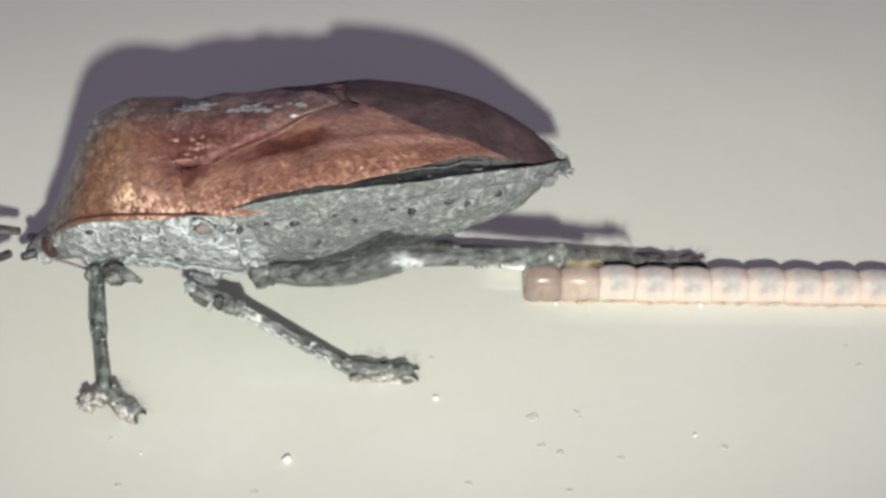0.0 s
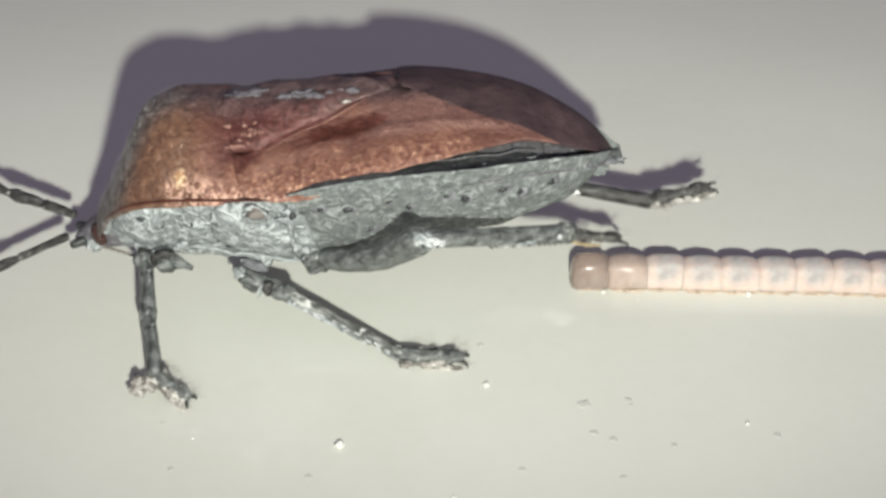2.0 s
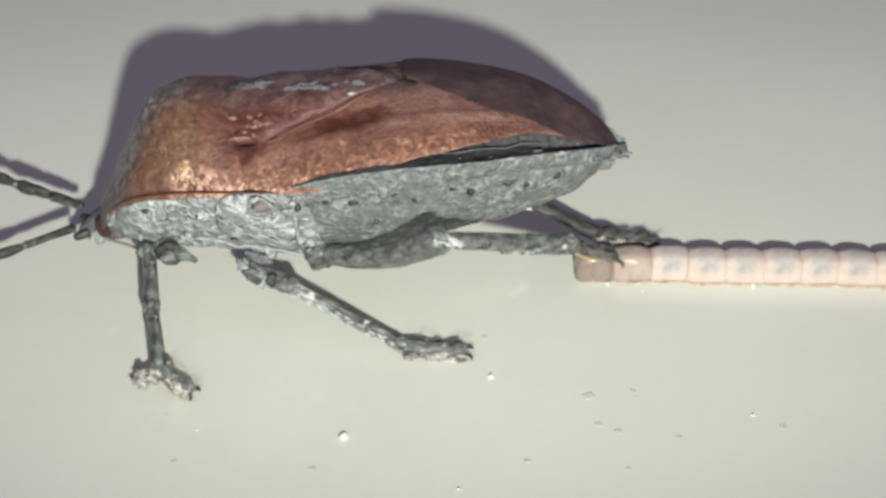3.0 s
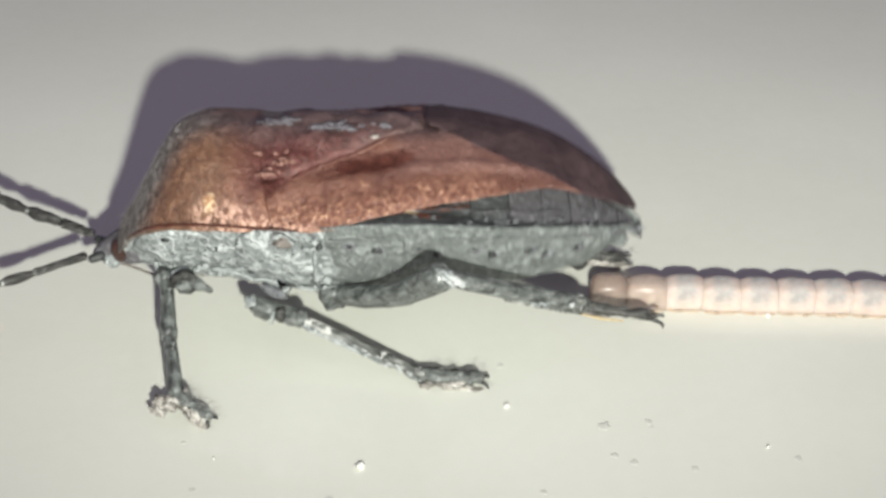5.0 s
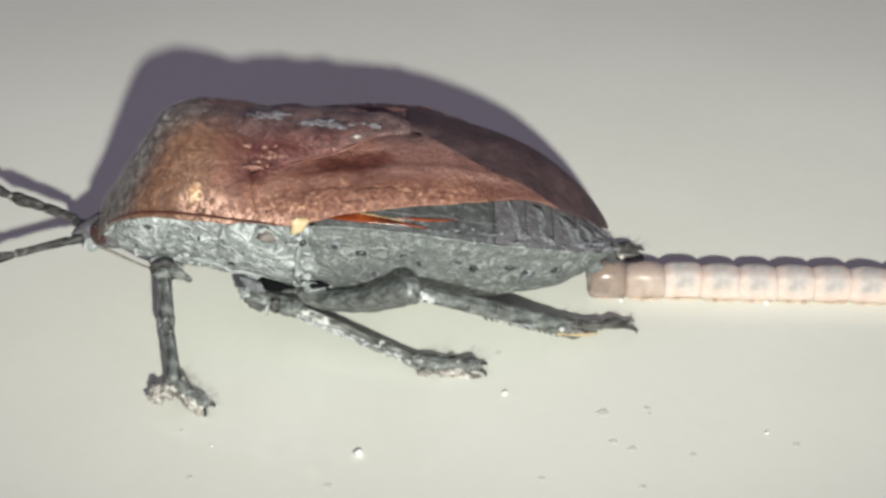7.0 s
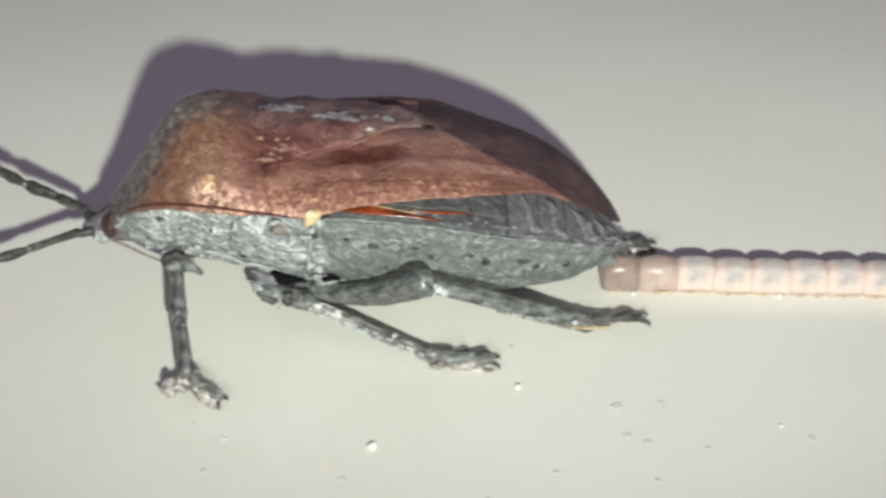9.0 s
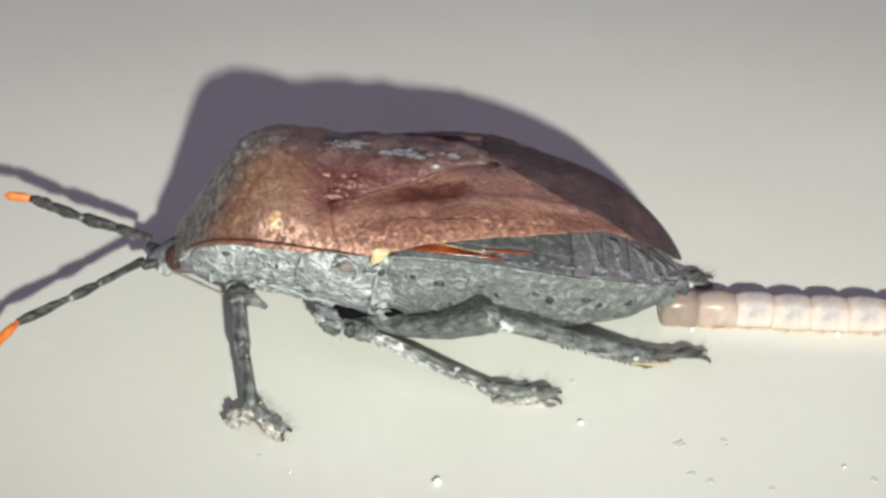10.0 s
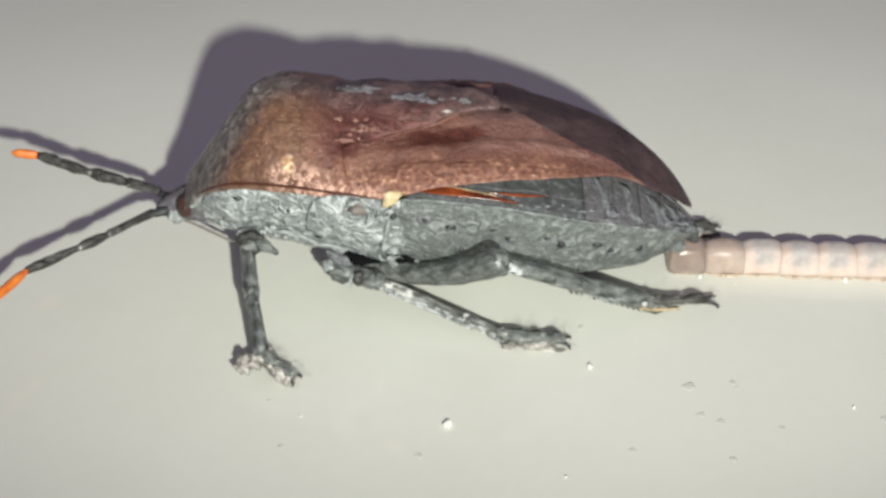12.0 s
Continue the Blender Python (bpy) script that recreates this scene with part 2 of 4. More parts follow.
def clear_egg_material(name, gloss, through_light):
    m, nt, sh, co = mat(name, gloss, 0.0, 0.7)
    n = grain(nt, co, 1.2, 4, 0.6, 0.8)
    nt.links.new(ramp(nt, n, [(0.3, (0.42, 0.325, 0.28)), (0.7, (0.60, 0.49, 0.43))]), sh.inputs["Base Color"])
    sh.inputs["Transmission Weight"].default_value = through_light
    sh.inputs["Subsurface Weight"].default_value = 0.3
    sh.inputs["Subsurface Radius"].default_value = (1.0, 0.7, 0.5)
    sh.inputs["Subsurface Scale"].default_value = 0.6 * MM
    sh.inputs["IOR"].default_value = 1.38
    bump(nt, sh, n, 0.03)
    return m


PAINT = paint_material()
COPPER = copper_material()
FLAKE = plain_material("greyish_wax_flake", (0.055, 0.046, 0.052), (0.19, 0.18, 0.205), 2.2, 0.5, 0.2)
SEAM = plain_material("white_wax_crust", (0.24, 0.26, 0.26), (0.50, 0.53, 0.535), 2.4, 0.7, 0.2, 0.2)
CRUST = plain_material("bright_wax_crust", (0.34, 0.36, 0.36), (0.68, 0.70, 0.70), 2.4, 0.6, 0.2, 0.3)
GLAND = plain_material("brownish_gland", (0.085, 0.072, 0.066), (0.20, 0.175, 0.16), 2.2, 0.5, 0.1)
LUMP = plain_material("glossy_pale_red_lump", (0.13, 0.055, 0.045), (0.38, 0.22, 0.18), 2.5, 0.12, 0.2)
CLAVUS = cuticle_material("dark_red_wing_field", (0.055, 0.015, 0.010), (0.085, 0.026, 0.017), (0.115, 0.04, 0.025), 0.36, 0.05, 0.15)
MEMBRANE = membrane_material()
BELLY = wax_material("waxy_grey_belly", (0.070, 0.081, 0.075), (0.158, 0.172, 0.168), (0.37, 0.395, 0.385), 1.2, 0.52, 0.26, 0.62)
PLEURA = wax_material("waxy_pale_grey_flank", (0.080, 0.090, 0.088), (0.258, 0.276, 0.280), (0.66, 0.70, 0.70), 1.05, 0.42, 0.36, 0.62)
LEG = leg_material("grey_waxy_leg", (0.030, 0.032, 0.031), (0.112, 0.120, 0.116), (0.33, 0.35, 0.34), 0.635)
THIGH = leg_material("glossy_grey_thigh", (0.030, 0.033, 0.032), (0.092, 0.100, 0.096), (0.30, 0.315, 0.31), 0.68, 0.22, 0.5)
LEG_PALE = leg_material("pale_crusted_leg", (0.034, 0.036, 0.034), (0.125, 0.13, 0.122), (0.62, 0.62, 0.60), 0.57)
PAD = leg_material("pale_pinkish_foot_pad", (0.10, 0.09, 0.08), (0.35, 0.325, 0.30), (0.60, 0.58, 0.54), 0.55)
LEG_DARK = leg_material("black_leg_cuticle", (0.012, 0.012, 0.012), (0.040, 0.038, 0.036), (0.15, 0.15, 0.147), 0.64)
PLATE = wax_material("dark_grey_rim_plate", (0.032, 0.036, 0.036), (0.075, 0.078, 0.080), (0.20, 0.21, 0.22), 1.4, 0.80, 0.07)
RIM_PALE = wax_material("pale_grey_rim_plate", (0.075, 0.075, 0.08), (0.20, 0.205, 0.22), (0.42, 0.43, 0.46), 1.6, 0.56)
HAZE = wax_material("thin_wax_haze", (0.05, 0.045, 0.05), (0.118, 0.113, 0.122), (0.27, 0.265, 0.29), 1.5, 0.76, 0.08)
VEIN = plain_material("light_brown_vein", (0.13, 0.055, 0.04), (0.26, 0.125, 0.09), 1.5, 0.3, 0.1)
RED = plain_material("red_brown_rim_plate", (0.040, 0.009, 0.006), (0.30, 0.065, 0.018), 0.9, 0.22)
CREAM = plain_material("cream_corner_plate", (0.36, 0.26, 0.13), (0.50, 0.41, 0.25), 2.0, 0.4)
# near-black matte colour for the deep shade above the hips
HIP_SHADE = plain_material("black_hip_shade", (0.003, 0.003, 0.004), (0.006, 0.006, 0.007), 2.0, 0.9, 0.0, 0.05)
BLACK = plain_material("black_horn", (0.008, 0.009, 0.010), (0.038, 0.041, 0.040), 3.0, 0.42)
ORANGE = plain_material("orange_antenna_tip", (0.50, 0.10, 0.012), (0.70, 0.21, 0.035), 2.0, 0.45)
EYE = plain_material("red_brown_eye", (0.022, 0.011, 0.009), (0.056, 0.026, 0.022), 5.0, 0.16, 0.0)
EGG = egg_material()
CLEAR = clear_egg_material("clear_fresh_egg_shell", 0.17, 0.6)
CLOUDY = clear_egg_material("cloudy_fresh_egg_shell", 0.38, 0.25)
AMBER = plain_material("amber_glue", (0.33, 0.235, 0.165), (0.58, 0.47, 0.37), 1.5, 0.32)
# white colour for the lamp's reflection on the far hind shin
GLINT = plain_material("white_glint", (0.84, 0.85, 0.84), (0.92, 0.92, 0.91), 2.0, 0.38, 0.02)
DUST = plain_material("white_crumb", (0.70, 0.69, 0.64), (0.92, 0.91, 0.87), 3.0, 0.5, 0.1)
SOOT = plain_material("grey_speck", (0.60, 0.596, 0.545), (0.70, 0.698, 0.64), 5.0, 0.16, 0.0)
HAIR = plain_material("grey_hair", (0.10, 0.088, 0.078), (0.26, 0.235, 0.215), 2.0, 0.5)
LINT = plain_material("pale_lint", (0.34, 0.335, 0.31), (0.5, 0.49, 0.45), 2.0, 0.6)


# ---- mesh helpers (millimetres in, metres out) ----
def part(name, bm, material, parent=None, label="", smooth=True):
    bmesh.ops.recalc_face_normals(bm, faces=bm.faces)
    me = bpy.data.meshes.new(name)
    bm.to_mesh(me)
    bm.free()
    me.transform(Matrix.Scale(MM, 4))
    me.materials.append(material)
    me.polygons.foreach_set("use_smooth", [smooth] * len(me.polygons))
    ob = new(name, me)
    if parent is not None:
        ob.parent = parent
    return tagged(ob, label)


def fade(xs, ys):
    """A smooth curve through the stations."""
    xs, ys = np.array(xs, float), np.array(ys, float)
    d = np.gradient(ys, xs)

    def f(x):
        x = min(max(x, xs[0]), xs[-1])
        i = min(int(np.searchsorted(xs, x, side="right")) - 1, len(xs) - 2)
        h = xs[i + 1] - xs[i]
        s = (x - xs[i]) / h
        return float((2 * s**3 - 3 * s**2 + 1) * ys[i] + (s**3 - 2 * s**2 + s) * h * d[i]
                     + (3 * s**2 - 2 * s**3) * ys[i + 1] + (s**3 - s**2) * h * d[i + 1])
    return f


def loft(rings, bm=None, close=True):
    """Skin over rings of equally many points; flat ends."""
    bm = bm or bmesh.new()
    rows = [[bm.verts.new(p) for p in ring] for ring in rings]
    n = len(rows[0])
    for a, b in zip(rows, rows[1:]):
        for i in range(n):
            j = (i + 1) % n
            bm.faces.new((a[i], a[j], b[j], b[i]))
    if close:
        bm.faces.new(rows[0])
        bm.faces.new(rows[-1])
    return bm


def tube(points, radii, sides=14, bm=None, flat=1.0, rough=0.0, seed=0):
    """A rounded tube along points with a radius at each."""
    pts = [Vector(p) for p in points]
    rings = []
    fine, rad = [], []
    for i in range(len(pts) - 1):
        for k in range(6):
            s = k / 6
            p0, p1, p2, p3 = pts[max(i - 1, 0)], pts[i], pts[i + 1], pts[min(i + 2, len(pts) - 1)]
            fine.append(0.5 * (2 * p1 + (p2 - p0) * s + (2 * p0 - 5 * p1 + 4 * p2 - p3) * s**2 + (3 * p1 - p0 - 3 * p2 + p3) * s**3))
            e = s * s * (3 - 2 * s)
            rad.append(radii[i] * (1 - e) + radii[i + 1] * e)
    fine.append(pts[-1])
    rad.append(radii[-1])
    start, end = (fine[0] - fine[1]).normalized(), (fine[-1] - fine[-2]).normalized()
    fine = [fine[0] + start * rad[0] * 0.6, fine[0] + start * rad[0] * 0.4] + fine + [fine[-1] + end * rad[-1] * 0.4, fine[-1] + end * rad[-1] * 0.6]
    rad = [rad[0] * 0.3, rad[0] * 0.75] + rad + [rad[-1] * 0.75, rad[-1] * 0.3]
    for i, p in enumerate(fine):
        t = (fine[min(i + 1, len(fine) - 1)] - fine[max(i - 1, 0)]).normalized()
        ref = Vector((0, 0, 1)) if abs(t.z) < 0.95 else Vector((0, 1, 0))
        a = ref.cross(t).normalized()
        b = t.cross(a)
        ring = []
        for k in range(sides):
            w = 2 * math.pi * k / sides
            r = rad[i]
            if rough:
                r *= 1 + rough * noise.noise(Vector((p.x * 1.7 + seed, p.y * 1.7 + 3 * math.cos(w), p.z * 1.7 + 3 * math.sin(w))))
            ring.append(p + a * r * math.cos(w) * flat + b * r * math.sin(w))
        rings.append(ring)
    return loft(rings, bm)


def sheet(f, nu, nv, thick):
    """A shell over f(s, v), s and v in 0..1, with a thickness below it."""
    bm = bmesh.new()
    top = [[Vector(f(i / nu, j / nv)) for j in range(nv + 1)] for i in range(nu + 1)]
    rows, under = [], []
    for i in range(nu + 1):
        ra, rb = [], []
        for j in range(nv + 1):
            du = top[min(i + 1, nu)][j] - top[max(i - 1, 0)][j]
            dv = top[i][min(j + 1, nv)] - top[i][max(j - 1, 0)]
            n = du.cross(dv)
            n = n.normalized() if n.length > 1e-9 else Vector((0, 0, 1))
            if n.z < 0:
                n = -n
            edge = min(i, nu - i, j, nv - j)
            ra.append(bm.verts.new(top[i][j] - n * thick * (0.35 if edge == 0 else 0)))
            rb.append(bm.verts.new(top[i][j] - n * thick * (0.65 if edge == 0 else 1)))
        rows.append(ra)
        under.append(rb)
    for i in range(nu):
        for j in range(nv):
            bm.faces.new((rows[i][j], rows[i + 1][j], rows[i + 1][j + 1], rows[i][j + 1]))
            bm.faces.new((under[i][j], under[i][j + 1], under[i + 1][j + 1], under[i + 1][j]))
    for i in range(nu):
        for j in (0, nv):
            bm.faces.new((rows[i][j], rows[i + 1][j], under[i + 1][j], under[i][j]))
    for j in range(nv):
        for i in (0, nu):
            bm.faces.new((rows[i][j], rows[i][j + 1], under[i][j + 1], under[i][j]))
    return bm


def blob(center, size, seed=0, rough=0.15, bm=None, sub=3):
    """A lumpy rounded grain."""
    bm = bm or bmesh.new()
    made = bmesh.ops.create_icosphere(bm, subdivisions=sub, radius=1.0)["verts"]
    for v in made:
        n = v.co.normalized()
        k = 1 + rough * noise.noise(n * 1.6 + Vector((seed * 3.1, seed, 0)))
        v.co = Vector((center[0] + n.x * size[0] * k, center[1] + n.y * size[1] * k, center[2] + n.z * size[2] * k))
    return bm


# ---- the painted surface ----
def build_ground():
    bm = bmesh.new()
    bmesh.ops.create_cube(bm, size=1.0)
    for v in bm.verts:
        v.co = (v.co.x * 1600, v.co.y * 1600 + 500, (v.co.z - 0.5) * 18)
    bmesh.ops.bevel(bm, geom=bm.edges[:], offset=2.0, segments=2, affect="EDGES")
    ob = part("ground", bm, PAINT, None, "smooth pale grey gloss-painted surface, slightly dusty", smooth=False)
    return tagged(ob, category="surface", kind="structure")


build_ground()

# ---- the bug: plan of its body, head towards -x, resting posture ----
STATION = [-16.2, -15.5, -14.5, -13.2, -11.5, -10.0, -8.0, -6.2, -3.1, -0.6, 1.8, 4.2, 6.6, 7.8]
half_width = fade(STATION, [0.6, 1.1, 2.0, 3.1, 3.85, 4.3, 4.75, 4.9, 5.2, 5.2, 4.8, 3.9, 2.0, 0.3])
rim_height = fade(STATION, [3.45, 3.9, 5.1, 6.25, 6.8, 6.95, 6.93, 6.75, 6.75, 6.39, 5.73, 4.89, 3.37, 2.3])
ridge_height = fade([-15.9, -15.3, -14.7, -13.9, -13.0, -12.2, -11.0, -9.3, -6.9, -4.5, -2.0, -0.6, 1.1, 2.9, 4.4, 5.7, 6.7, 7.7],
                    [4.1, 4.5, 5.2, 6.45, 7.8, 8.9, 9.5, 9.3, 9.05, 8.88, 8.72, 8.50, 8.1, 7.52, 6.78, 5.78, 4.5, 2.95])
belly_height = fade([-15.3, -14.5, -13.3, -11.4, -9.1, -7.1, -5.0, -2.0, 1.2, 2.9, 4.4, 5.4, 6.2, 6.9, 7.9],
                    [2.7, 2.5, 2.05, 1.85, 1.35, 0.95, 0.55, 0.40, 0.40, 0.45, 0.6, 0.85, 1.25, 1.75, 2.3])
wing_width = fade([-8.5, -6.2, -4.3, -2.0, 0.4, 2.3, 3.8, 5.3, 6.9, 7.7], [4.45, 4.98, 4.80, 4.5, 4.0, 3.3, 2.6, 1.85, 1.05, 0.30])
wing_rim = fade([-8.5, -6.2, -4.3, -2.0, 0.4, 2.3, 3.8, 5.3, 6.9, 7.7], [6.72, 6.68, 7.08, 7.25, 7.15, 6.85, 6.40, 5.35, 4.05, 2.9])


def back_height(x, y, p=2.0):
    """Height of the shield over the thorax."""
    w = half_width(x)
    u = min(abs(y) / w, 1.0)
    return rim_height(x) + (ridge_height(x) - rim_height(x)) * (1 - u**p)


def wing_height(x, y):
    w = wing_width(x)
    u = min(abs(y) / w, 1.0)
    z = wing_rim(x) + (ridge_height(x) - wing_rim(x)) * (1 - u**1.55)
    # hollow of the inner field, raised main vein
    z -= 0.30 * math.exp(-((x + 3.9) / 1.7)**2 - ((abs(y) - 2.0) / 0.65)**2)
    z -= 0.30 * min(max((-7.7 - x) / 0.7, 0.0), 1.0) * (1 - u**4)
    z += 0.10 * math.exp(-((abs(y) - 3.1 + 0.12 * (x + 5)) / 0.22)**2) * (1 if x < 2.5 else 0)
    return z


film_line = fade([0, 0.15, 0.38, 0.60, 0.78, 0.90, 1.0], [-1.4, -0.6, 1.0, 2.5, 3.8, 4.5, 5.2])


def scute_half(x):
    """Half width of the triangular back plate."""
    s = (x + 9.0) / 7.7
    if s < 0 or s > 1:
        return 0.0
    return 2.5 + 1.6 * s if s < 0.25 else 2.9 - 2.55 * (s - 0.25) / 0.75


def slip(x):
    """The far side of the tail is a little narrower: the bug twists as it lays."""
    return 0.22 * min(max((x + 5.5) / 2.5, 0.0), 1.0) + 0.33 * min(max(x / 4.0, 0.0), 1.0)


def trunk_ring(x, top, n=40, lump=0.0, seed=0.0, slim=0.0):
    """One cross section of the trunk: dorsal arch and keeled belly."""
    w, zr, zb = half_width(x) - slim, rim_height(x) - slim, belly_height(x)
    ring = []
    for k in range(n):
        a = 2 * math.pi * k / n
        u = math.cos(a)
        if math.sin(a) >= 0:
            z = zr + (top(x) - zr) * (1 - abs(u)**1.6)
        else:
            z = zb + (zr - zb) * (abs(u)**2.2)
        y = u * w * (1 - slip(x) if u > 0 else 1)
        if lump:
            lump = min(lump, 0.09 * w)
            q = Vector((x * 0.75 + seed, y * 0.75, z * 0.75))
            d = lump * noise.noise(q) + 0.4 * lump * noise.noise(q * 2.7) + 0.22 * lump * noise.noise(q * 7.0)
            y += d * u
            z += d * math.sin(a)
        ring.append((x, y, z))
    return ring


bug = new("stink_bug")
tagged(bug, "coppery brown stink bug with waxy grey belly laying eggs", "bug")


def build_thorax():
    def low(q):
        return rim_height(q) + 0.6 * (ridge_height(q) - rim_height(q)) - 0.4 - 0.9 * min(max((q + 8.8) / 1.2, 0.0), 1.0)
    xs = np.linspace(-15.3, -5.5, 120)
    bm = loft([trunk_ring(x, low, 150, 0.20, 0.0, 0.18 + 0.22 * min(max(x + 10, 0), 1)) for x in xs])
    body = part("thorax", bm, PLEURA, bug, "pale grey waxy thorax with crusted flanks")

    def shield(s, v):
        y0 = (v - 0.5) * 2
        rear = -8.2 + 0.5 * abs(y0)**3
        x = -15.35 + s * (rear + 15.35)
        w = half_width(x) + 0.14
        y = y0 * w
        q = min(max((s - 0.80) / 0.20, 0.0), 1.0)
        q = q * q * (3 - 2 * q)
        y *= 1 - 0.035 * q
        z = back_height(x, y) + 0.04 - 0.30 * abs(y0)**16 * (1 - q)
        z -= 0.28 * q * (1 - abs(y0)**6)
        z += 0.15 * noise.noise(Vector((x * 0.6, y * 0.6, 4))) + 0.05 * noise.noise(Vector((x * 2.0, y * 2.0, 1)))
        return (x, y, z)
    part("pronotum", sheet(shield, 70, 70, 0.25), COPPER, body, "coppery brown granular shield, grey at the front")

    keel = [(x, -half_width(x) - 0.13, rim_height(x) - 0.05) for x in np.linspace(-14.6, -6.6, 16)]
    part("shield_keel", tube(keel, [0.02, 0.04] + [0.06] * 5 + [0.055] * 6 + [0.045, 0.03, 0.015], 8, None, 1, 0.6, 2), CLAVUS, body, "dark red keel along the shield's rim")

    def scute_lift(x):
        q = min(max((x + 8.7) / 2.2, 0.0), 1.0)
        return 0.03 + 0.26 * q * q * (3 - 2 * q) * (1 - 0.8 * min(max((x + 3.4) / 2.0, 0.0), 1.0))

    def scute(s, v):
        y0 = (v - 0.5) * 2
        x = -9.0 + s * 7.699
        half = scute_half(x)
        y = y0 * half
        z = wing_height(x, y) + scute_lift(x) + 0.30 * min(max((-7.7 - x) / 0.7, 0.0), 1.0) - 0.22 * abs(y0)**6 + 0.16 * noise.noise(Vector((x * 1.1, y * 1.1, 9))) - 0.14 * math.exp(-((x + 7.4) / 0.9)**2 - ((abs(y) - 1.5) / 0.6)**2)
        return (x, y, z)
    part("scutellum", sheet(scute, 40, 36, 0.3), COPPER, body, "glossy dark red triangular back plate")
    for x, y, a, b in ((-8.25, -0.05, 0.36, 0.34), (-7.85, -0.20, 0.50, 0.20), (-7.2, -0.15, 0.42, 0.26), (-5.8, -0.50, 0.50, 0.26), (-5.15, -0.45, 0.60, 0.36), (-4.6, -0.65, 0.36, 0.20), (-3.7, -0.55, 0.40, 0.16), (-3.0, -0.60, 0.24, 0.10)):
        part("wax_flake", blob((x, y, wing_height(x, y) + 0.22), (a, b, 0.10), x, 1.3), FLAKE, body, "thin greyish wax flake on the back")
    rnd = random.Random(5)
    lumps = [(-8.05, -2.75, 0.40, 0.045, 0.0), (-8.3, -1.75, 0.17, 0.08, 0.0)]
    lumps += [(-7.35 + rnd.gauss(0, 0.38), -2.30 + rnd.gauss(0, 0.20), rnd.uniform(0.05, 0.13), rnd.uniform(0.02, 0.05), 0.0) for k in range(12)]
    for x, y, a, b, up in lumps:
        part("gloss_lump", blob((x, y, wing_height(x, y) + scute_lift(x) + 0.06 + 0.30 * min(max((-7.7 - x) / 0.7, 0.0), 1.0) - 0.2 * math.exp(-((x + 7.4) / 0.9)**2 - ((abs(y) - 1.5) / 0.6)**2)), (a, b, 0.08), x + y, 1.0), LUMP, body, "glossy pale red lump on the back plate")
    # short hairs over the front of the shield
    bm = bmesh.new()
    for k in range(420):
        x = -15.2 + 5.6 * rnd.random()**1.3
        u = rnd.uniform(-0.98, 0.35)
        y = u * half_width(x)
        p = Vector((x, y, back_height(x, y)))
        d = Vector((rnd.uniform(-0.9, 0.1), u * 0.8 + rnd.uniform(-0.3, 0.3), rnd.uniform(0.15, 0.6))).normalized()
        ln = rnd.uniform(0.08, 0.24)
        tube([p, p + d * ln * 0.5 + Vector((-0.02, 0, 0)), p + d * ln + Vector((-0.08, 0, -0.02))], [0.008, 0.006, 0.003], 3, bm)
    part("shield_hair", bm, HAIR, body, "short pale hairs on the shield")

    # head with its nose and cheek ridges
    rings = []
    for x, w, zc, h in ((-16.75, 0.14, 3.02, 0.12), (-16.6, 0.34, 3.05, 0.28), (-16.3, 0.56, 3.12, 0.46), (-15.9, 0.72, 3.22, 0.64),
                        (-15.4, 0.86, 3.36, 0.80), (-14.9, 1.15, 3.55, 1.0), (-14.4, 1.4, 3.75, 1.1)):
        rings.append([(x, w * math.cos(a) * (1 + 0.06 * math.sin(5 * a)), zc + h * math.sin(a)) for a in np.linspace(0, 2 * math.pi, 24, endpoint=False)])
    part("head", loft(rings), HAZE, body, "small grey head")
    for side in (-1, 1):
        part("eye", blob((-15.33, side * 0.90, 3.62 if side < 0 else 3.2), (0.37, 0.33, 0.60), 2, 0.03), EYE, body, "shiny red-brown eye")
        part("antenna_base", tube([(-16.2, side * 0.55, 3.2), (-16.7, side * 0.8, 3.2)], [0.22, 0.2], 10), BLACK, body)
        part("cheek", blob((-15.75, side * 0.72, 3.0), (0.42, 0.22, 0.34), 4, 0.4), PLEURA, body, "pale bluish cheek")
    part("beak", tube([(-16.2, -0.1, 2.75), (-15.0, -0.3, 2.3), (-13.6, -0.35, 1.55), (-12.6, -0.35, 1.2)], [0.09, 0.07, 0.06, 0.05], 10), GLAND, body, "thin brownish sucking beak")
    # flank plates, low and rounded, with seams between them

    def flank(x, f, a, b, lift, seed):
        """A thin plate lying on the flank at x and a share f of the half width."""
        def plate(s, v):
            r = v
            ang = 2 * math.pi * s
            px = x + a * r * math.cos(ang) * (1 + 0.12 * math.sin(3 * ang + seed))
            u = min(max(f + b * r * math.sin(ang), 0.30), 0.985)
            zr, zb = rim_height(px), belly_height(px)
            z = zb + (zr - zb) * u**2.2
            off = 0.65 * lift * (1 - 1.35 * r**3)
            return (px, -u * half_width(px) - off * 0.9, z - off * 0.25 + 0.06 * noise.noise(Vector((px * 1.5, u * 4, seed))))
        return sheet(plate, 40, 10, 0.05)
    for i, (x, f, a, b, lift) in enumerate(((-13.1, 0.80, 1.3, 0.18, 0.22), (-8.1, 0.78, 1.75, 0.19, 0.30), (-7.5, 0.64, 0.9, 0.13, 0.22))):
        part("flank_plate", flank(x, f, a, b, lift, i * 2.3), PLEURA, body)

    def on_flank(x, f, out=0.0):
        return Vector((x, -f * half_width(x) - out, rim_height(x) * f**2.2 + belly_height(x) * (1 - f**2.2) - 0.3 * out))
